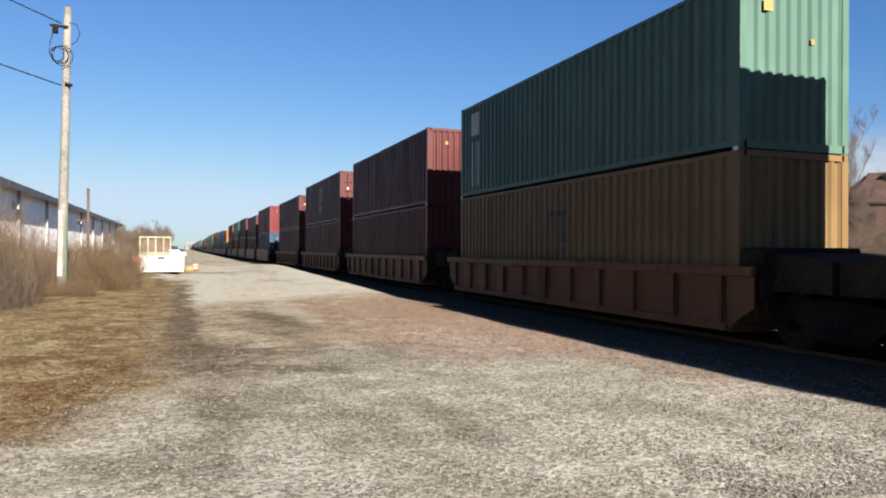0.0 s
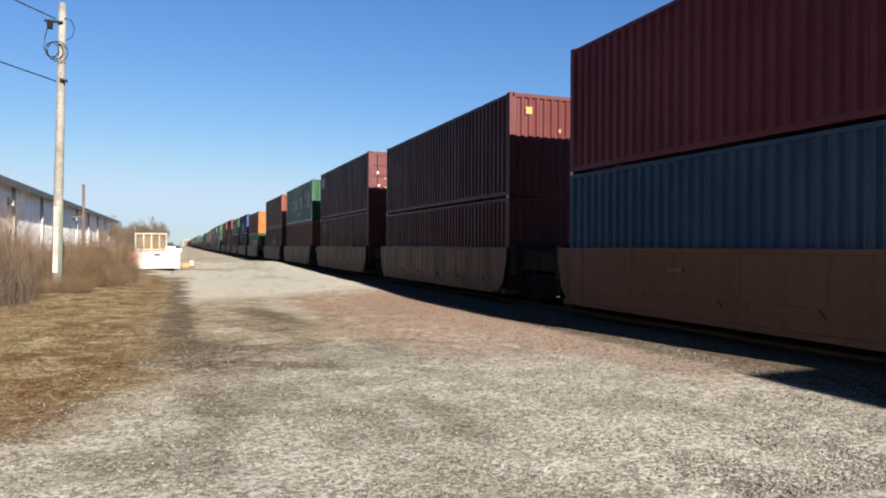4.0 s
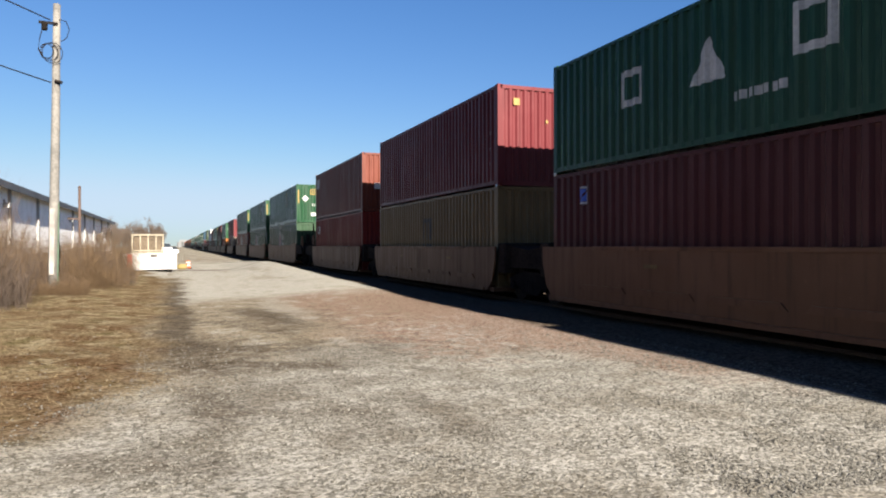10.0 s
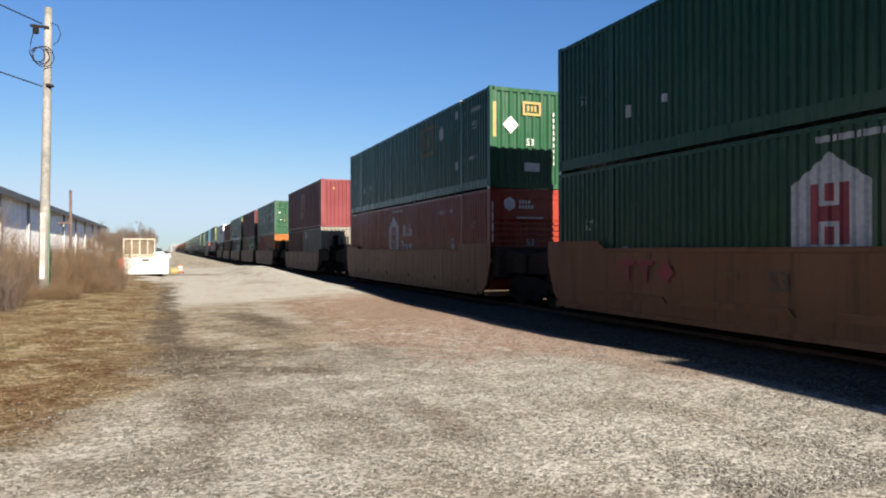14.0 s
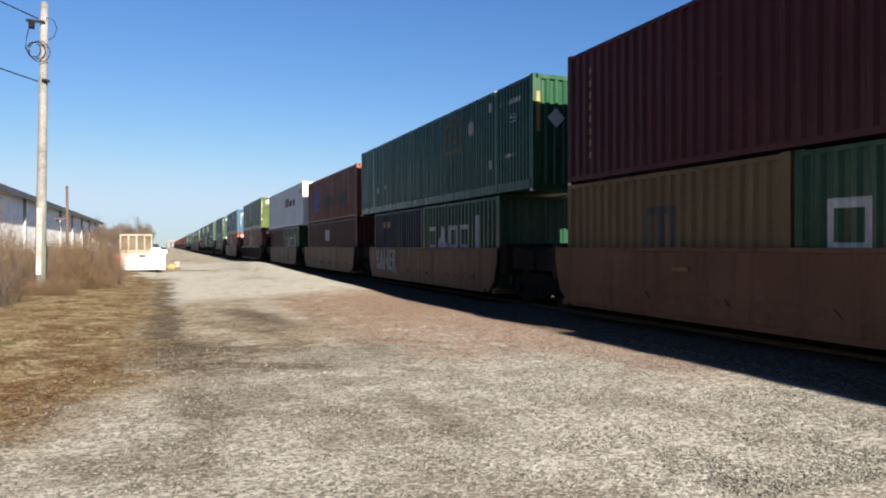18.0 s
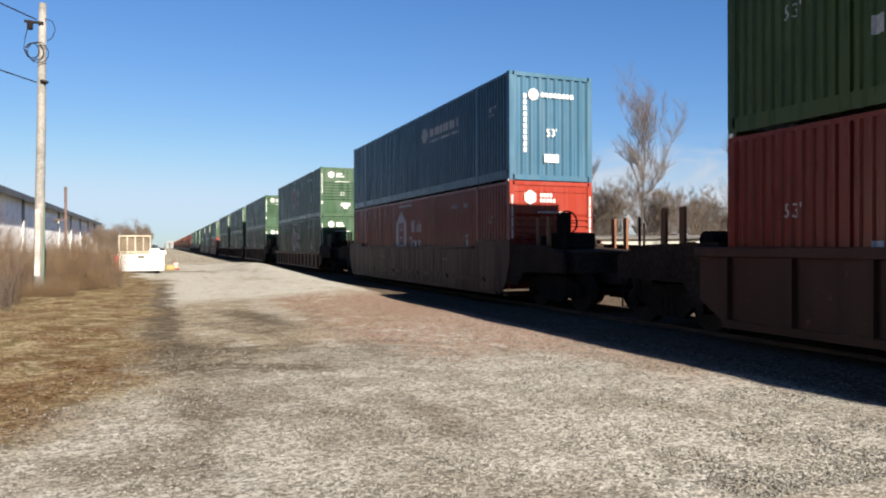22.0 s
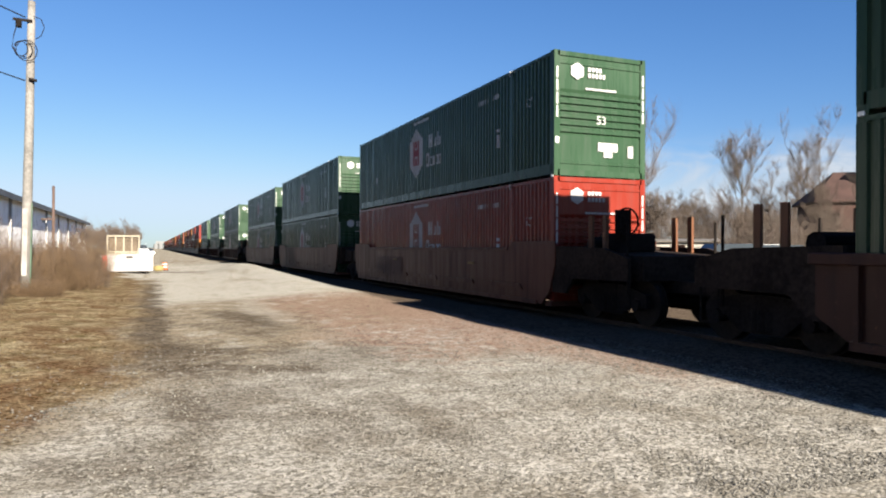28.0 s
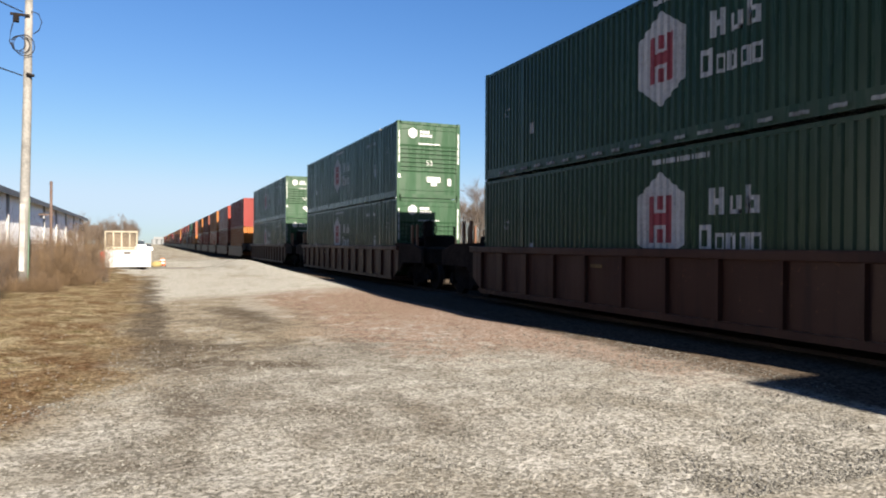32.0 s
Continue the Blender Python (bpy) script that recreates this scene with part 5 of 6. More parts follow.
# ---- beside the yard ----
def utility_pole():
    wood = plain("weathered pole timber", (0.096, 0.092, 0.086), 0.85, 0, 7, 0.35, 0.5)
    root = empty("utility_pole", pose(-3.88, 26.3, 0, 0, 1.0, 0), "tall weathered grey timber utility pole with a looped cable", "utility pole")
    shaft = Shape().tube([(0, 0, -0.4), (0, 0, 3), (0.01, 0, 6), (0, 0, 9.75)], [0.165, 0.15, 0.132, 0.11], 14)
    shaft.smooth = True
    part("shaft", shaft, wood, root)
    part("guard_strip", Shape().box(0.13, 0.17, -0.12, -0.06, 0.2, 3.1), plain("green plastic", (0.025, 0.049, 0.030), 0.6), root, "faded green cable guard strip")
    part("notice", Shape().box(-0.10, 0.05, -0.20, -0.165, 0.7, 2.9), plain("torn paper", (0.153, 0.143, 0.135), 0.9, 0, 14, 0.4), root, "torn pale notices")
    loop = Shape()
    for k in range(3):
        r, cx, cz = 0.20 + 0.05 * k, -0.26 + 0.09 * k, 8.12 - 0.03 * k
        loop.tube([(cx + r * math.sin(a / 8 * math.pi), -0.15 - 0.03 * k, cz + (r + 0.04) * math.cos(a / 8 * math.pi)) for a in range(17)], 0.014, 5)
    loop.tube([(-0.40, -0.13, 8.85), (-0.47, -0.15, 8.5), (-0.50, -0.15, 8.15), (-0.38, -0.15, 7.90), (-0.10, -0.16, 7.85)], 0.015, 5)
    part("cable_loop", loop, M_IRON, root, "slack loops of black cable")
    part("drip_cable", Shape().tube([(0.08, -0.14, 9.22), (0.30, -0.15, 9.16), (0.40, -0.15, 8.90), (0.32, -0.15, 8.62), (0.16, -0.15, 8.48)], 0.014, 5), M_IRON, root)
    part("closure", Shape().tube([(-0.34, -0.1, 8.82), (-0.34, -0.1, 9.10)], 0.09, 10), M_IRON, root)
    part("bracket", Shape().box(-0.5, 0.05, -0.17, -0.11, 9.02, 9.10), M_IRON, root)
    part("insulator", Shape().tube([(0.0, -0.2, 7.15), (0.22, -0.2, 7.1)], 0.05, 8), M_IRON, root)
    wires = plain("black wire", (0.0049, 0.0049, 0.0054), 0.6)
    for z0, end in ((9.20, (-24, 4, 15.2)), (7.12, (-24, 4, 12.6))):
        pts = []
        for i in range(15):
            f = i / 14
            p = Vector((-3.9, 26.3, z0)).lerp(Vector(end), f)
            p.z -= 1.6 * 4 * f * (1 - f) * 0.5
            pts.append(tuple(p))
        tagged(part("overhead_wire", Shape().tube(pts, 0.022, 5), wires), "black overhead wire strung from the timber pole", "wire", "wires")


utility_pole()


def dark_pole():
    rusty = plain("dark rusty steel", (0.054, 0.036, 0.030), 0.8, 0.3, 6, 0.4)
    root = empty("steel_post", pose(-5.8, 49.7, 0), "dark rusty steel post standing in the brush", "post")
    part("shaft", Shape().tube([(0, 0, -0.3), (0, 0, 5.42)], 0.08, 8), rusty, root)
    part("arm", Shape().box(-0.7, 0.1, -0.05, 0.05, 3.35, 3.45), rusty, root)
    part("cap", Shape().tube([(0, 0, 5.4), (0, 0, 5.5)], [0.1, 0.06], 8), rusty, root)


dark_pole()


def warehouse():
    n = Nodes("white ribbed metal siding")
    p = n.place(True)
    y = n.parts(p)[1]
    wavy = n.math("SINE", n.math("MULTIPLY", y, 2 * math.pi / 0.3))
    dirt = n.noise(n.scaled(p, 1.0, 1.5, 0.3), 1.0, 4)
    n.bump(n.math("POWER", n.math("ABSOLUTE", wavy), 0.5), 0.2, 0.015)
    wall_mat = n.done(n.mix(n.ramp(dirt, 0.45, 0.75, 0, 0.5), (0.90, 0.91, 0.92), (0.68, 0.69, 0.70)), 0.5)
    roof_mat = plain("dark roof edge", (0.06, 0.065, 0.075), 0.6, 0.2, 5, 0.3)
    roof_top = plain("grey metal roof", (0.35, 0.36, 0.38), 0.45, 0.3, 3, 0.25)
    trim = plain("white trim", (0.24, 0.245, 0.25), 0.5, 0, 4, 0.12)
    x1, x0, y0, y1, e, ridge = -9.8, -34.0, 18.0, 122.6, 5.35, 7.6
    root = empty("warehouse", pose(0, 0, 0), "long low white metal warehouse with a dark roof edge", "warehouse")
    part("wall", Shape().box(x1 - 0.15, x1, y0, y1, -0.2, e), wall_mat, root)
    part("wall", Shape().box(x0, x0 + 0.15, y0, y1, -0.2, e), wall_mat, root)
    xm = (x0 + x1) / 2
    for yy in (y0, y1 - 0.15):
        part("gable_wall", Shape().prism([(x0 + 0.15, -0.2), (x1 - 0.15, -0.2), (x1 - 0.15, e), (xm, ridge), (x0 + 0.15, e)], yy, yy + 0.15, "y"), wall_mat, root)
    for a, b in ((x1 + 0.5, xm), (xm, x0 - 0.5)):
        za, zb = (e - 0.09, ridge) if a > xm + 1 else (ridge, e - 0.09)
        part("roof", Shape().prism([(a, za + 0.02), (b, zb + 0.02), (b, zb + 0.14), (a, za + 0.14)], y0 - 0.4, y1 + 0.3, "y"), roof_top, root)
    part("fascia", Shape().box(x1 + 0.48, x1 + 0.56, y0 - 0.4, y1 + 0.3, e - 0.3, e + 0.12), roof_mat, root, "dark grey eaves fascia")
    post = shared(("downpipe",), lambda: Shape().box(0.0, 0.16, -0.16, 0.16, -0.2, e - 0.1))
    yy = 50.0
    while yy < 120:
        part("downpipe", post, trim, root, m=pose(x1 + 0.002, yy, 0))
        yy += 9.4
    for yy in (52.5, 94.0):
        part("door", Shape().box(x1 + 0.01, x1 + 0.06, yy, yy + 1.0, 0, 2.1), roof_top, root)
    for k, yy in enumerate((48.5, 76.0)):
        lamp = part("wall_lamp", Shape().box(x1, x1 + 0.35, yy, yy + 0.4, 4.0, 4.3).box(x1, x1 + 0.1, yy + 0.1, yy + 0.3, 4.3, 4.5), trim, root)
    part("lean_plank", Shape().prism([(0, 0.0), (0.5, 0.0), (-0.6, 3.4), (-1.1, 3.4)], 0.0, 0.08, "x"), roof_mat, root, m=pose(x1 + 0.3, 88, 0))


warehouse()


def skip_bin():
    white = paint("white bin paint", (0.209, 0.203, 0.199), 0.2, 0.25)
    root = empty("skip_bin", pose(-2.62, 46.8, 0.0, 0, 0, 14), "white steel roll-off bin with a red end post", "bin")
    w, d, h = 2.7, 3.6, 1.12
    part("front_wall", Shape().prism([(0.05, 0.16), (w, 0.16), (w, h), (0.05, h + 0.02)], 0, 0.08, "y"), white, root)
    part("rear_wall", Shape().box(0.05, w, d - 0.08, d, 0.16, h), white, root)
    for x in (0.0, w - 0.06):
        part("side_wall", Shape().box(x, x + 0.06, 0.08, d - 0.08, 0.16, h), white, root)
    part("floor", Shape().box(0.06, w - 0.06, 0.08, d - 0.08, 0.14, 0.24), M_IRON, root)
    part("rim", Shape().box(-0.03, w + 0.03, -0.04, 0.1, h, h + 0.07), white, root)
    part("end_post", Shape().chamfer_box(-0.22, 0.03, -0.06, 0.2, 0.12, h + 0.02, 0.02), plain("red paint worn", (0.174, 0.023, 0.0154), 0.6), root, "worn red end post")
    for x in (0.3, w - 0.45):
        part("skid", Shape().box(x, x + 0.15, 0.0, d, 0.0, 0.15), M_IRON, root)
    part("plate", Shape().box(1.1, 1.5, -0.012, 0.0, 0.95, 1.1), M_MARK_DARK, root)


skip_bin()


def stake_trailer():
    pale = plain("bleached pale timber", (0.151, 0.135, 0.104), 0.8, 0, 6, 0.3)
    tarp = plain("brown load cover", (0.057, 0.044, 0.031), 0.9, 0, 4, 0.4)
    root = empty("stake_trailer", pose(-2.24, 62.0, 0, 0, 0, 4), "flat trailer with pale stake racks round a brown load", "trailer")
    w = 1.22
    part("bed", Shape().box(-w, w, 0, 7.5, 0.98, 1.16), pale, root)
    for x in (-w, -0.62, -0.02, 0.58, w - 0.1):
        part("stake", Shape().box(x, x + 0.1, -0.04, 0.06, 1.0, 2.62), pale, root)
    for z in (1.2, 2.5):
        part("rack_rail", Shape().box(-w, w, -0.08, -0.042, z, z + 0.12), pale, root)
    part("load", Shape().chamfer_box(-w + 0.12, w - 0.12, 0.1, 7.2, 1.16, 2.46, 0.06), tarp, root, "brown covered load")
    for yy in (5.2, 6.3):
        for x in (-w + 0.02, w - 0.27):
            part("tyre", Shape().disc(x, x + 0.25, yy, 0.48, 0.48, 20), M_IRON, root)
    part("axle_beam", Shape().box(-0.9, 0.9, 5.1, 6.4, 0.42, 0.98), M_IRON, root)
    part("leg", Shape().box(-0.7, -0.6, 0.8, 0.9, 0, 1.0).box(0.6, 0.7, 0.8, 0.9, 0, 1.0), M_IRON, root)


stake_trailer()


def traffic_drum(x, y):
    orange = plain("safety orange plastic", (0.185, 0.041, 0.0093), 0.5)
    root = empty("traffic_drum", pose(x, y, rise(x, y)), "orange and white striped traffic drum", "traffic drum")
    part("barrel", Shape().tube([(0, 0, 0.05), (0, 0, 0.3), (0, 0, 0.58)], [0.2, 0.18, 0.15], 14), orange, root)
    for z in (0.2, 0.4):
        part("band", Shape().tube([(0, 0, z), (0, 0, z + 0.1)], [0.2 - z * 0.06, 0.195 - z * 0.06], 14), M_MARK, root)
    part("foot", Shape().tube([(0, 0, 0), (0, 0, 0.05)], 0.26, 14), M_IRON, root)


traffic_drum(0.75, 53.0)


def sand_bag(x, y):
    s = Shape().chamfer_box(-0.32, 0.32, -0.28, 0.28, 0, 0.4, 0.12)
    ob = part("sand_bag", s, plain("yellow sack cloth", (0.118, 0.093, 0.038), 0.9), m=pose(x, y, rise(x, y) - 0.02, 0, 0, 20))
    tagged(ob, "full yellowish sack lying by the white bin", "sack")


sand_bag(0.32, 52.2)


def parked_car(x, y, turn, tone, label, tall=1.45, length=4.5):
    glass = MESHES.setdefault("glass", plain("dark car glass", (0.02, 0.025, 0.03), 0.1, 0, 3, 0.1, 0.0))
    root = empty("parked_car", pose(x, y, rise(x, y), 0, 0, turn), label, "car", "parked cars")
    k = tall / 1.45
    l = length
    out = [(0, 0.32), (0, 0.72 * k), (0.1, 0.85 * k), (1.15, 0.95 * k), (l - 0.5, 0.98 * k), (l, 0.88 * k), (l, 0.32)]
    part("body", Shape().prism(out, -0.88, 0.88, "x"), tone, root)
    cab = [(1.0, 0.94 * k), (1.75, tall), (l - 1.1, tall), (l - 0.45, 0.97 * k)]
    part("roof", Shape().prism([(1.7, tall - 0.05), (1.78, tall + 0.01), (l - 1.15, tall + 0.01), (l - 1.05, tall - 0.05)], -0.72, 0.72, "x"), tone, root)
    part("window", Shape().prism(cab, -0.74, 0.74, "x"), glass, root)
    for yy in (0.85, l - 0.9):
        for sx in (-0.9, 0.72):
            wheel_ob = part("wheel", Shape().disc(sx, sx + 0.18, yy, 0.33, 0.33, 18), M_IRON, root)
            part("rim", Shape().disc(sx - 0.01, sx + 0.19, yy, 0.33, 0.2, 12), M_GALV, wheel_ob)


parked_car(-1.6, 128.0, 8, PAINT["white"], "white van parked beyond the trailer", 2.0, 5.2)
parked_car(-0.6, 140.0, 5, PAINT["white"], "white car parked at the end of the yard")
parked_car(31.5, 27.8, 75, PAINT["navy"], "dark car parked across the tracks", 1.85, 5.0)
parked_car(36.0, 30.2, 80, PAINT["white"], "white car parked across the tracks", 1.85, 5.0)
parked_car(40.7, 32.4, 70, PAINT["grey"], "pale grey car parked across the tracks", 1.85, 5.0)


# ---- plants ----
def leaf_material(name, a, b, rough=0.9):
    n = Nodes(name)
    r = n.t.nodes.new("ShaderNodeNewGeometry").outputs["Random Per Island"]
    return n.done(n.mix(r, a, b), rough)


M_BRUSH = leaf_material("dry brush stems", (0.0193, 0.0143, 0.0116), (0.065, 0.048, 0.038))
M_BRUSH_TAN = leaf_material("tan weed stems", (0.025, 0.0149, 0.0080), (0.083, 0.053, 0.027))
M_STRAW = leaf_material("dry straw", (0.057, 0.036, 0.0162), (0.132, 0.101, 0.055))
M_TWIG = leaf_material("bare twigs", (0.032, 0.023, 0.0177), (0.079, 0.061, 0.049))


def blade(s, p, d, length, width, bend):
    """A thin stem: two joined slips that taper."""
    d = d.normalized()
    side = d.cross(Vector((random.uniform(-1, 1), random.uniform(-1, 1), 0.2))).normalized() * width
    q = p + d * length * 0.55
    e = q + (d + bend).normalized() * length * 0.45
    s.add([tuple(p - side), tuple(p + side), tuple(q + side * 0.7), tuple(q - side * 0.7), tuple(e)], [(0, 1, 2, 3), (3, 2, 4)])


def brush_shape(seed, stems, radius, height):
    """A tangle of thin stems that fork twice, denser below."""
    random.seed(seed)
    s = Shape()

    def anyway(k, lift):
        return Vector((random.uniform(-k, k), random.uniform(-k, k), lift))

    for _ in range(stems):
        r, w = radius * random.random() ** 0.6, random.uniform(0, 2 * math.pi)
        p = Vector((r * math.cos(w), r * math.sin(w), -0.1))
        d = (anyway(0.45, 1) + Vector((math.cos(w), math.sin(w), 0)) * 0.25 * r / radius).normalized()
        h = height * (0.25 + 0.85 * random.random() ** 1.7) * (1 - 0.4 * (r / radius) ** 2)
        blade(s, p, d, h * 0.8, random.uniform(0.002, 0.0045), anyway(0.7, 0))
        for _ in range(6):
            q = p + d * h * random.uniform(0.15, 0.75)
            e = (d + anyway(1.1, random.uniform(-0.2, 0.6))).normalized()
            g = h * random.uniform(0.15, 0.4)
            blade(s, q, e, g, random.uniform(0.0015, 0.003), anyway(0.8, 0.2))
            for _ in range(2):
                blade(s, q + e * g * random.uniform(0.3, 0.6), e + anyway(1.2, 0.2), g * random.uniform(0.3, 0.8), 0.0015, anyway(0.6, 0))
    return s


def brush():
    kinds = [shared(("brush_kind", k), lambda k=k: brush_shape(40 + k, 360, 1.25, 2.0)) for k in range(4)]
    random.seed(5)
    spots = []
    # tall grey brush beside the pole, tan weeds behind it, low weeds at its foot
    for _ in range(70):
        y = random.uniform(19, 27)
        k = random.uniform(0.8, 1.2)
        spots.append((-(0.165 * y + 1.35 * k) - random.random() ** 1.2 * 6.5, y, k, random.uniform(0.9, 2.2), 0.25))
    for _ in range(46):
        y = random.uniform(27.6, 41)
        k = random.uniform(0.8, 1.25)
        spots.append((-(0.056 * y + 1.0 * k) - random.random() ** 1.2 * 6.0, y, k, random.uniform(0.75, 1.55), 0.7))
    for _ in range(12):
        k = random.uniform(0.35, 0.6)
        spots.append((random.uniform(-5.4, -3.2), random.uniform(24.6, 26.0), k, random.uniform(0.7, 1.2), 0.5))
    for _ in range(18):
        y = random.uniform(42, 75)
        spots.append((-(0.055 * y + 1.6) - random.random() * 3.5, y, random.uniform(0.9, 1.3), random.uniform(0.7, 1.3), 0.3))
    for i, (x, y, k, tall, tan) in enumerate(spots):
        m = Matrix.LocRotScale((x, y, rise(x, y)), Euler((random.uniform(-0.12, 0.12), random.uniform(-0.12, 0.12), random.uniform(0, 6.28))), (k, k, k * tall))
        tan = random.random() < tan
        ob = part("brush_clump", kinds[i % 4], M_BRUSH_TAN if tan else M_BRUSH, m=m)
        tagged(ob, "dense tan leafless weeds beside the yard" if tan else "dense leafless grey brown brush beside the yard", "bush", "brush along the yard")
    # the undergrowth below the trees across the track
    for i in range(104):
        w, r = radians(random.uniform(24, 50) if i < 60 else random.uniform(47.5, 59)), random.uniform(74, 105) if i < 60 else random.uniform(54, 64)
        k = random.uniform(1.6, 2.9)
        m = Matrix.LocRotScale((r * math.sin(w), r * math.cos(w), 0), Euler((0, 0, random.uniform(0, 6.28))), (k, k, k))
        tagged(part("undergrowth", kinds[i % 4], M_TWIG, m=m), "tangled bare undergrowth across the track", "bush", "undergrowth across the track")


brush()


def tufts():
    """Dry grass over the verge, one mass."""
    random.seed(8)
    s = Shape()
    for _ in range(9000):
        y = 4.5 + 26 * random.random() ** 1.3
        x = -0.7 - max(0, 9 - y) * 0.36 - random.random() ** 0.8 * 6.5
        if noise.noise(Vector((x * 0.5, y * 0.5, 2))) < -0.15:
            continue
        z = rise(x, y)
        for _ in range(3):
            d = Vector((random.uniform(-1, 1), random.uniform(-1, 1), random.uniform(0.25, 1.0)))
            blade(s, Vector((x + random.uniform(-0.06, 0.06), y + random.uniform(-0.06, 0.06), z - 0.01)), d, random.uniform(0.03, 0.085), 0.0025, Vector((random.uniform(-0.6, 0.6), random.uniform(-0.6, 0.6), -0.3)))
    tagged(part("dry_grass", s, M_STRAW), "matted dry straw-coloured grass on the verge", "grass", kind="stuff")


tufts()


def stones():
    """Loose crushed stone on the yard, one mass."""
    rnd = np.random.default_rng(11)
    n = Nodes("loose gravel")
    r = n.t.nodes.new("ShaderNodeNewGeometry").outputs["Random Per Island"]
    c = n.mix(n.ramp(r, 0.0, 1.0), (0.038, 0.035, 0.030), (0.122, 0.118, 0.106))
    n.bsdf.inputs["Specular IOR Level"].default_value = 0.0
    mat = n.done(c, 0.95)
    spots = []
    while len(spots) < 52000:
        y = 3.4 + 11.5 * rnd.random() ** 1.7
        x = rnd.uniform(-2.2, 7.4)
        edge = -0.55 - max(0.0, 9 - y) * 0.38
        bare = noise.noise(Vector((x * 0.8, y * 0.8, 5.0))) + 0.6 * noise.noise(Vector((x * 2.4, y * 2.4, 9.0)))
        keep = 0.10 if x < edge else 0.85 if bare < 0.12 else 0.30
        keep *= min(1.0, max(0.12, (13.5 - y + 1.5 * bare) / 5.0))
        if rnd.random() < keep and x < 0.95 * y + 2.0:
            spots.append((x, y, rise(x, y)))
    at = np.array(spots)
    m = len(at)
    size = 0.0055 + 0.0105 * rnd.random(m) ** 2.2
    turn = rnd.uniform(0, 6.28, m)
    corner = np.array([(1, 0, 0), (-1, 0, 0), (0, 1, 0), (0, -1, 0), (0, 0, 1), (0, 0, -1)], float)
    v = corner[None] * size[:, None, None] * rnd.uniform(0.6, 1.5, (m, 6, 1)) + rnd.normal(0, 0.12, (m, 6, 3)) * size[:, None, None]
    v[:, :, 2] *= 0.5
    cx, sx = np.cos(turn)[:, None], np.sin(turn)[:, None]
    v = np.stack([v[:, :, 0] * cx - v[:, :, 1] * sx, v[:, :, 0] * sx + v[:, :, 1] * cx, v[:, :, 2]], -1)
    v += at[:, None, :]
    v[:, :, 2] += 0.22 * size[:, None]
    faces = np.array([(0, 2, 4), (2, 1, 4), (1, 3, 4), (3, 0, 4), (2, 0, 5), (1, 2, 5), (3, 1, 5), (0, 3, 5)])
    f = (faces[None] + 6 * np.arange(m)[:, None, None]).reshape(-1, 3)
    me = bpy.data.meshes.new("loose_gravel")
    me.from_pydata(v.reshape(-1, 3).tolist(), [], f.tolist())
    me.materials.append(None)
    tagged(part("loose_gravel", me, mat), "loose pale crushed stone scattered over the yard", "gravel", kind="stuff")


stones()


def bare_tree(seed, height):
    """Trunk and limbs in one shape, fine twigs in another."""
    random.seed(seed)
    limbs, twigs = Shape(), Shape()

    def grow(p, d, length, r, level):
        pts, rad = [tuple(p)], [r]
        steps = 4
        for i in range(steps):
            d = (d + Vector((random.uniform(-0.2, 0.2), random.uniform(-0.2, 0.2), random.uniform(-0.02, 0.2)))).normalized()
            p = p + d * length / steps
            pts.append(tuple(p)), rad.append(r * (1 - 0.72 * (i + 1) / steps))
        limbs.tube(pts, rad, 6 if level < 2 else 4, False)
        if level < 3:
            for k in range(11 if level == 0 else 5):
                f = random.uniform(0.3 if level == 0 else 0.2, 1.0)
                i = min(int(f * steps), steps - 1)
                q = Vector(pts[i]).lerp(Vector(pts[i + 1]), f * steps - i)
                w = random.uniform(0, 6.28)
                out = Vector((math.cos(w), math.sin(w), random.uniform(0.25, 1.0)))
                grow(q, (d * 0.5 + out).normalized(), length * random.uniform(0.35, 0.6), max(r * 0.42, 0.005), level + 1)
        if level >= 2:
            for _ in range(40):
                f = random.random()
                i = min(int(f * steps), steps - 1)
                q = Vector(pts[i]).lerp(Vector(pts[i + 1]), f * steps - i)
                blade(twigs, q, d + Vector((random.uniform(-1, 1), random.uniform(-1, 1), random.uniform(-0.2, 0.9))), length * random.uniform(0.3, 0.9), 0.0036, Vector((random.uniform(-0.4, 0.4), random.uniform(-0.4, 0.4), 0.1)))

    grow(Vector((0, 0, -0.2)), Vector((0, 0, 1)), height * 0.72, height * 0.0092, 0)
    return limbs, twigs


M_BARK = plain("grey brown bark", (0.045, 0.037, 0.030), 0.9, 0, 8, 0.4, 0.4)


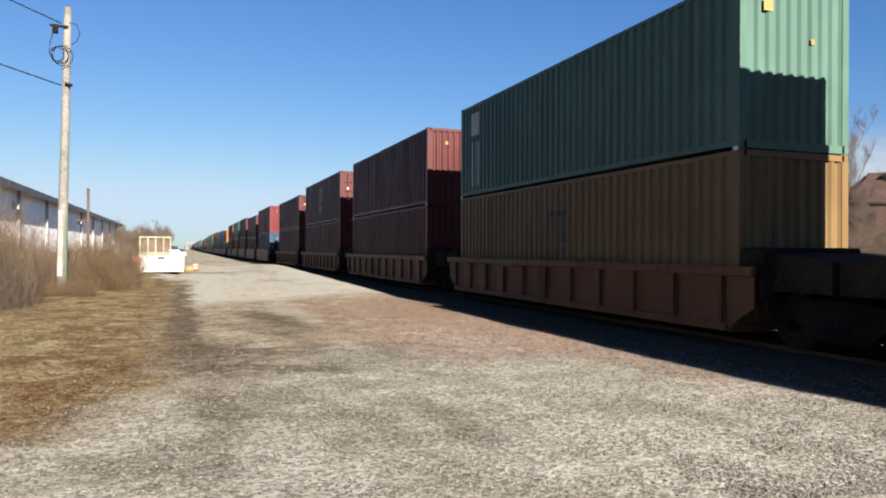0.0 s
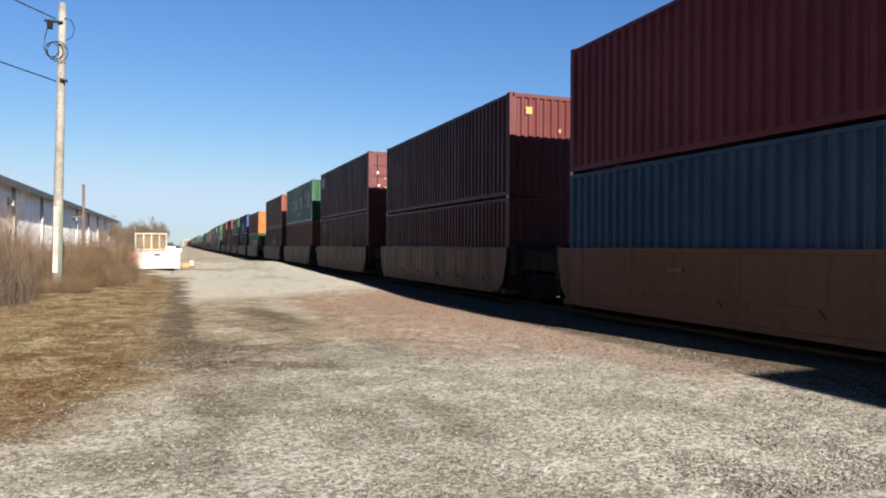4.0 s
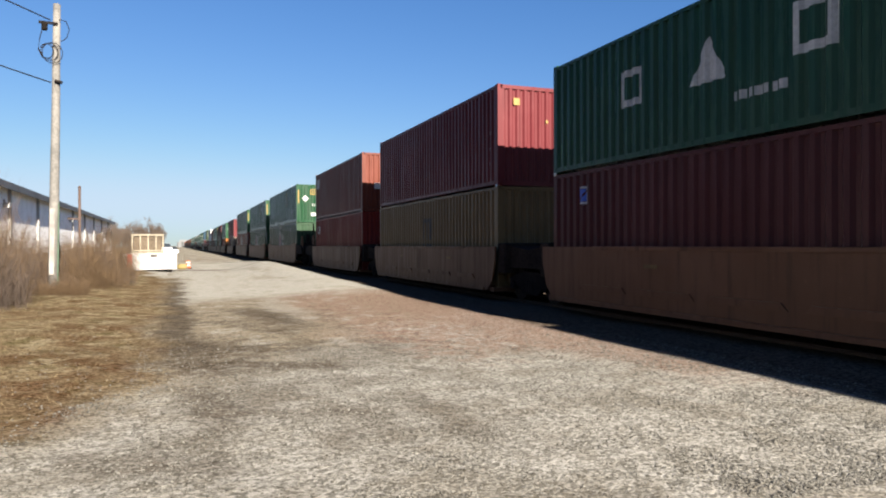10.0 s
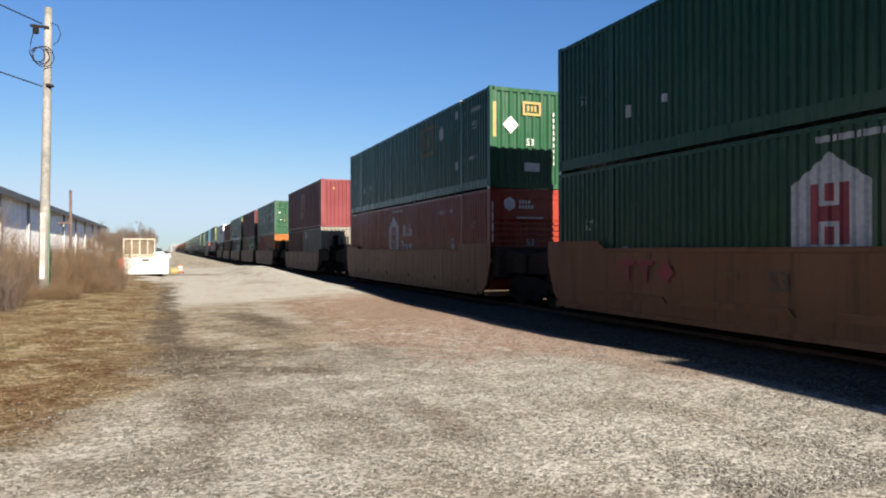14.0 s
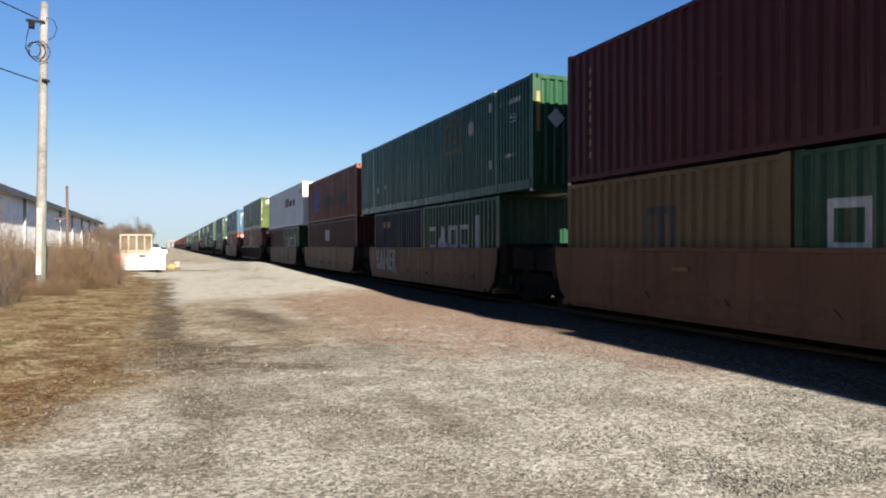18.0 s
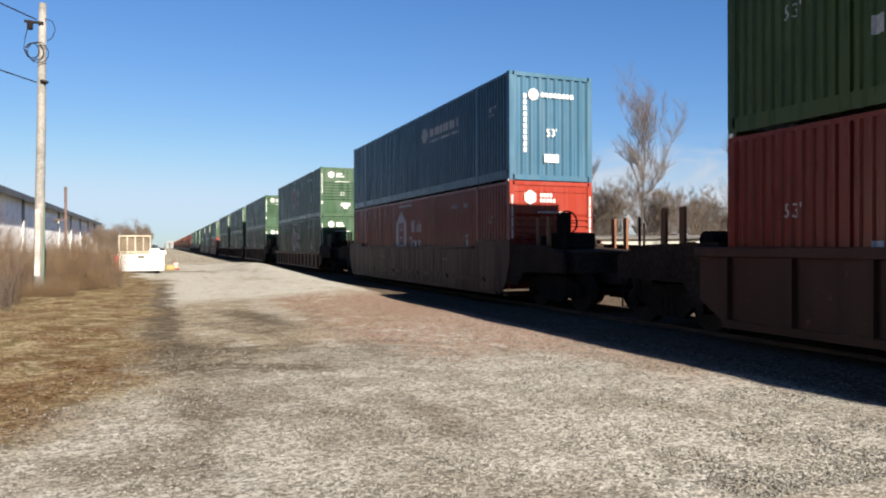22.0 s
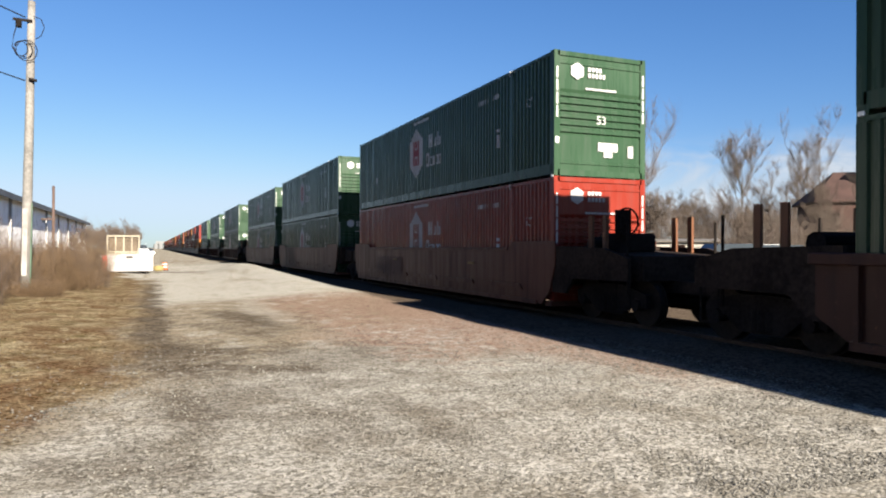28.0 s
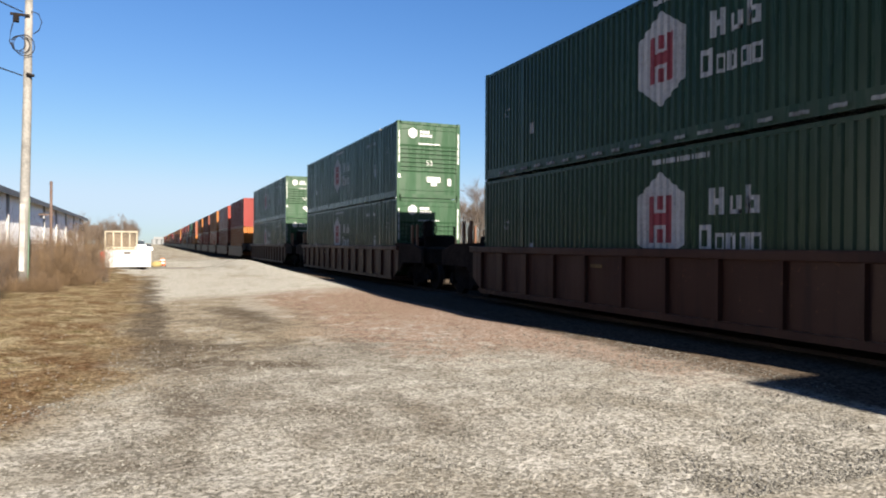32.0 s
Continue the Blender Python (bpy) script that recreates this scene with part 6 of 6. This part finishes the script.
def trees():
    kinds = []
    for k in range(4):
        a, b = bare_tree(70 + k, 11.0)
        kinds.append((a.mesh("trunk"), b.mesh("crown")))
    random.seed(21)
    spots = []
    for _ in range(95):
        w, r = radians(random.uniform(20, 52)), random.uniform(80, 135)
        spots.append((r * math.sin(w), r * math.cos(w), random.uniform(0.5, 0.82)))
    spots += [(47.5, 38.0, 0.62), (51.0, 36.5, 0.7), (46.0, 41.5, 0.66), (53.0, 43.0, 0.6), (48.0, 61.5, 1.62), (64.6, 62.6, 1.4), (73.0, 60.8, 1.43), (48.6, 75.7, 1.43), (57.0, 92.0, 1.2)]
    for _ in range(34):
        spots.append((random.uniform(-14.5, -2.8), random.uniform(150, 185), random.uniform(0.40, 0.60)))
    for _ in range(10):
        spots.append((random.uniform(-9.0, -5.5), random.uniform(84, 118), random.uniform(0.28, 0.42)))
    for _ in range(24):
        y = random.uniform(220, 620)
        spots.append((random.uniform(20, 60) + y * 0.06, y, random.uniform(0.6, 1.0)))
    for i, (x, y, k) in enumerate(spots):
        a, b = kinds[i % 4]
        m = Matrix.LocRotScale((x, y, 0), Euler((0, 0, random.uniform(0, 6.28))), (k, k, k) if k < 1.1 else (k * 0.72, k * 0.72, k))
        root = empty("bare_tree", m, "leafless grey brown winter tree", "tree", "bare trees")
        part("trunk", a, M_BARK, root)
        part("crown", b, M_TWIG, root)


trees()


def house():
    brick = plain("dark red brick", (0.028, 0.0149, 0.0119), 0.9, 0, 8, 0.3, 0.4)
    shingle = plain("red brown shingles", (0.028, 0.0149, 0.0125), 0.9, 0, 6, 0.35, 0.4)
    cream = plain("cream boards", (0.147, 0.130, 0.102), 0.7, 0, 5, 0.15)
    root = empty("house", pose(64.2, 46.4, 0, 0, 0, -36), "red brick house with a hipped red brown roof and cream dormer", "house")
    w, d, e, r = 5.2, 3.6, 6.2, 9.2
    part("wall", Shape().box(-w, w, -d, d, 0, e), brick, root)
    s = Shape()
    s.v = [(-w - 0.5, -d - 0.5, e), (w + 0.5, -d - 0.5, e), (w + 0.5, d + 0.5, e), (-w - 0.5, d + 0.5, e), (-w + 2.3, 0, r), (w - 2.3, 0, r),
           (-w - 0.5, -d - 0.5, e - 0.15), (w + 0.5, -d - 0.5, e - 0.15), (w + 0.5, d + 0.5, e - 0.15), (-w - 0.5, d + 0.5, e - 0.15)]
    s.f = [(0, 1, 5, 4), (1, 2, 5), (2, 3, 4, 5), (3, 0, 4), (0, 6, 7, 1), (1, 7, 8, 2), (2, 8, 9, 3), (3, 9, 6, 0), (9, 8, 7, 6)]
    part("roof", s, shingle, root)
    part("dormer", Shape().box(-0.4, 3.6, -d + 0.6, 0, e + 0.9, r + 0.5), cream, root, "cream boarded dormer")
    part("dormer_roof", Shape().prism([(-0.6, r + 0.5), (3.8, r + 0.5), (3.8, r + 0.65), (-0.6, r + 0.65)], -d + 0.4, 0.4, "y"), shingle, root)
    for x, z in ((-4.4, 0.0), (-1.2, 0.0), (2.2, 0.0), (-4.4, 2.8), (-1.2, 2.8), (2.2, 2.8)):
        win = part("window", Shape().box(x, x + 1.1, -d - 0.06, -d + 0.02, z + 1.0, z + 2.4), shingle, root)
        part("pane", Shape().box(x + 0.1, x + 1.0, -d - 0.08, -d - 0.062, z + 1.1, z + 2.3), M_IRON, win)


house()


def white_shed():
    wall = plain("sunlit white siding", (0.216, 0.206, 0.182), 0.6, 0, 4, 0.12)
    root = empty("low_shed", pose(44.0, 55.0, 0, 0, 0, -40), "long low white shed across the tracks", "shed")
    part("wall", Shape().box(-7, 7, -2, 2, 0, 2.25), wall, root)
    part("roof", Shape().prism([(-2.3, 2.25), (2.3, 2.25), (2.3, 2.35), (0, 2.6), (-2.3, 2.35)], -7.2, 7.2, "x"), PAINT["grey"], root)
    part("door", Shape().box(3.0, 4.0, -2.05, -2.002, 0, 2.0), PAINT["brown"], root)


white_shed()


def light_mast(x, y, h):
    grey = plain("dull grey mast steel", (0.075, 0.078, 0.082), 0.6, 0.2, 8, 0.2, 0.02)
    root = empty("light_mast", pose(x, y, 0), "slender grey lighting mast", "light mast")
    part("shaft", Shape().tube([(0, 0, 0), (0, 0, h)], [0.10, 0.04], 8), grey, root)
    part("arm", Shape().tube([(0, 0, h - 0.1), (0.9, 0, h + 0.1)], 0.035, 6), grey, root)
    part("lamp_head", Shape().chamfer_box(0.7, 1.3, -0.12, 0.12, h + 0.02, h + 0.16, 0.03), grey, root)


light_mast(73.0, 57.5, 10.5)
light_mast(86.0, 69.0, 17.0)


def cloud_bank():
    """A low bank of white cloud far beyond the trees."""
    n = Nodes("far cloud")
    mat, t = n.mat, n.t
    t.nodes.clear()
    p = n.place(True)
    z = n.parts(p)[2]
    puff = n.noise(n.scaled(p, 1.0, 1.0, 3.2), 0.0021, 6, 0.6, 0.6)
    body = n.math("MULTIPLY", n.ramp(puff, 0.40, 0.66), n.math("MULTIPLY", n.ramp(z, 210.0, 330.0, 1.0, 0.0), n.ramp(z, 0.0, 60.0, 0.7, 1.0)))
    glow, clear, both, out = (t.nodes.new(k) for k in ("ShaderNodeEmission", "ShaderNodeBsdfTransparent", "ShaderNodeMixShader", "ShaderNodeOutputMaterial"))
    glow.inputs[0].default_value, glow.inputs[1].default_value = (0.80, 0.87, 0.96, 1.0), 0.152
    t.links.new(n.math("MULTIPLY", body, 0.85), both.inputs[0])
    t.links.new(clear.outputs[0], both.inputs[1])
    t.links.new(glow.outputs[0], both.inputs[2])
    t.links.new(both.outputs[0], out.inputs[0])
    s = Shape()
    for k in range(25):
        w = radians(30 + k * 2.4)
        s.v += [(2000 * math.sin(w), 2000 * math.cos(w), h) for h in (0, 120, 240, 360)]
    s.f = [(4 * k + j, 4 * k + 4 + j, 4 * k + 5 + j, 4 * k + 1 + j) for k in range(24) for j in range(3)]
    tagged(part("backdrop_cloud", s, mat), "low bank of thin white cloud above the horizon", "cloud", kind="structure")


cloud_bank()


def far_block():
    """Pale industrial blocks far down the line."""
    pale = plain("pale far walls", (0.098, 0.102, 0.105), 0.8, 0, 0.4, 0.1)
    for x, y, w, h in ((3.0, 900, 22, 6), (22, 1100, 30, 8)):
        root = empty("grain_silo", pose(x, y, 0), "pale concrete silo block far down the line", "silo")
        for k in range(4):
            part("bin_tower", Shape().tube([(k * w / 4, 0, 0), (k * w / 4, 0, h)], w / 8, 14), pale, root)
        part("headhouse", Shape().box(0, w * 0.6, -3, 3, h, h + 3), pale, root)


far_block()


motions()
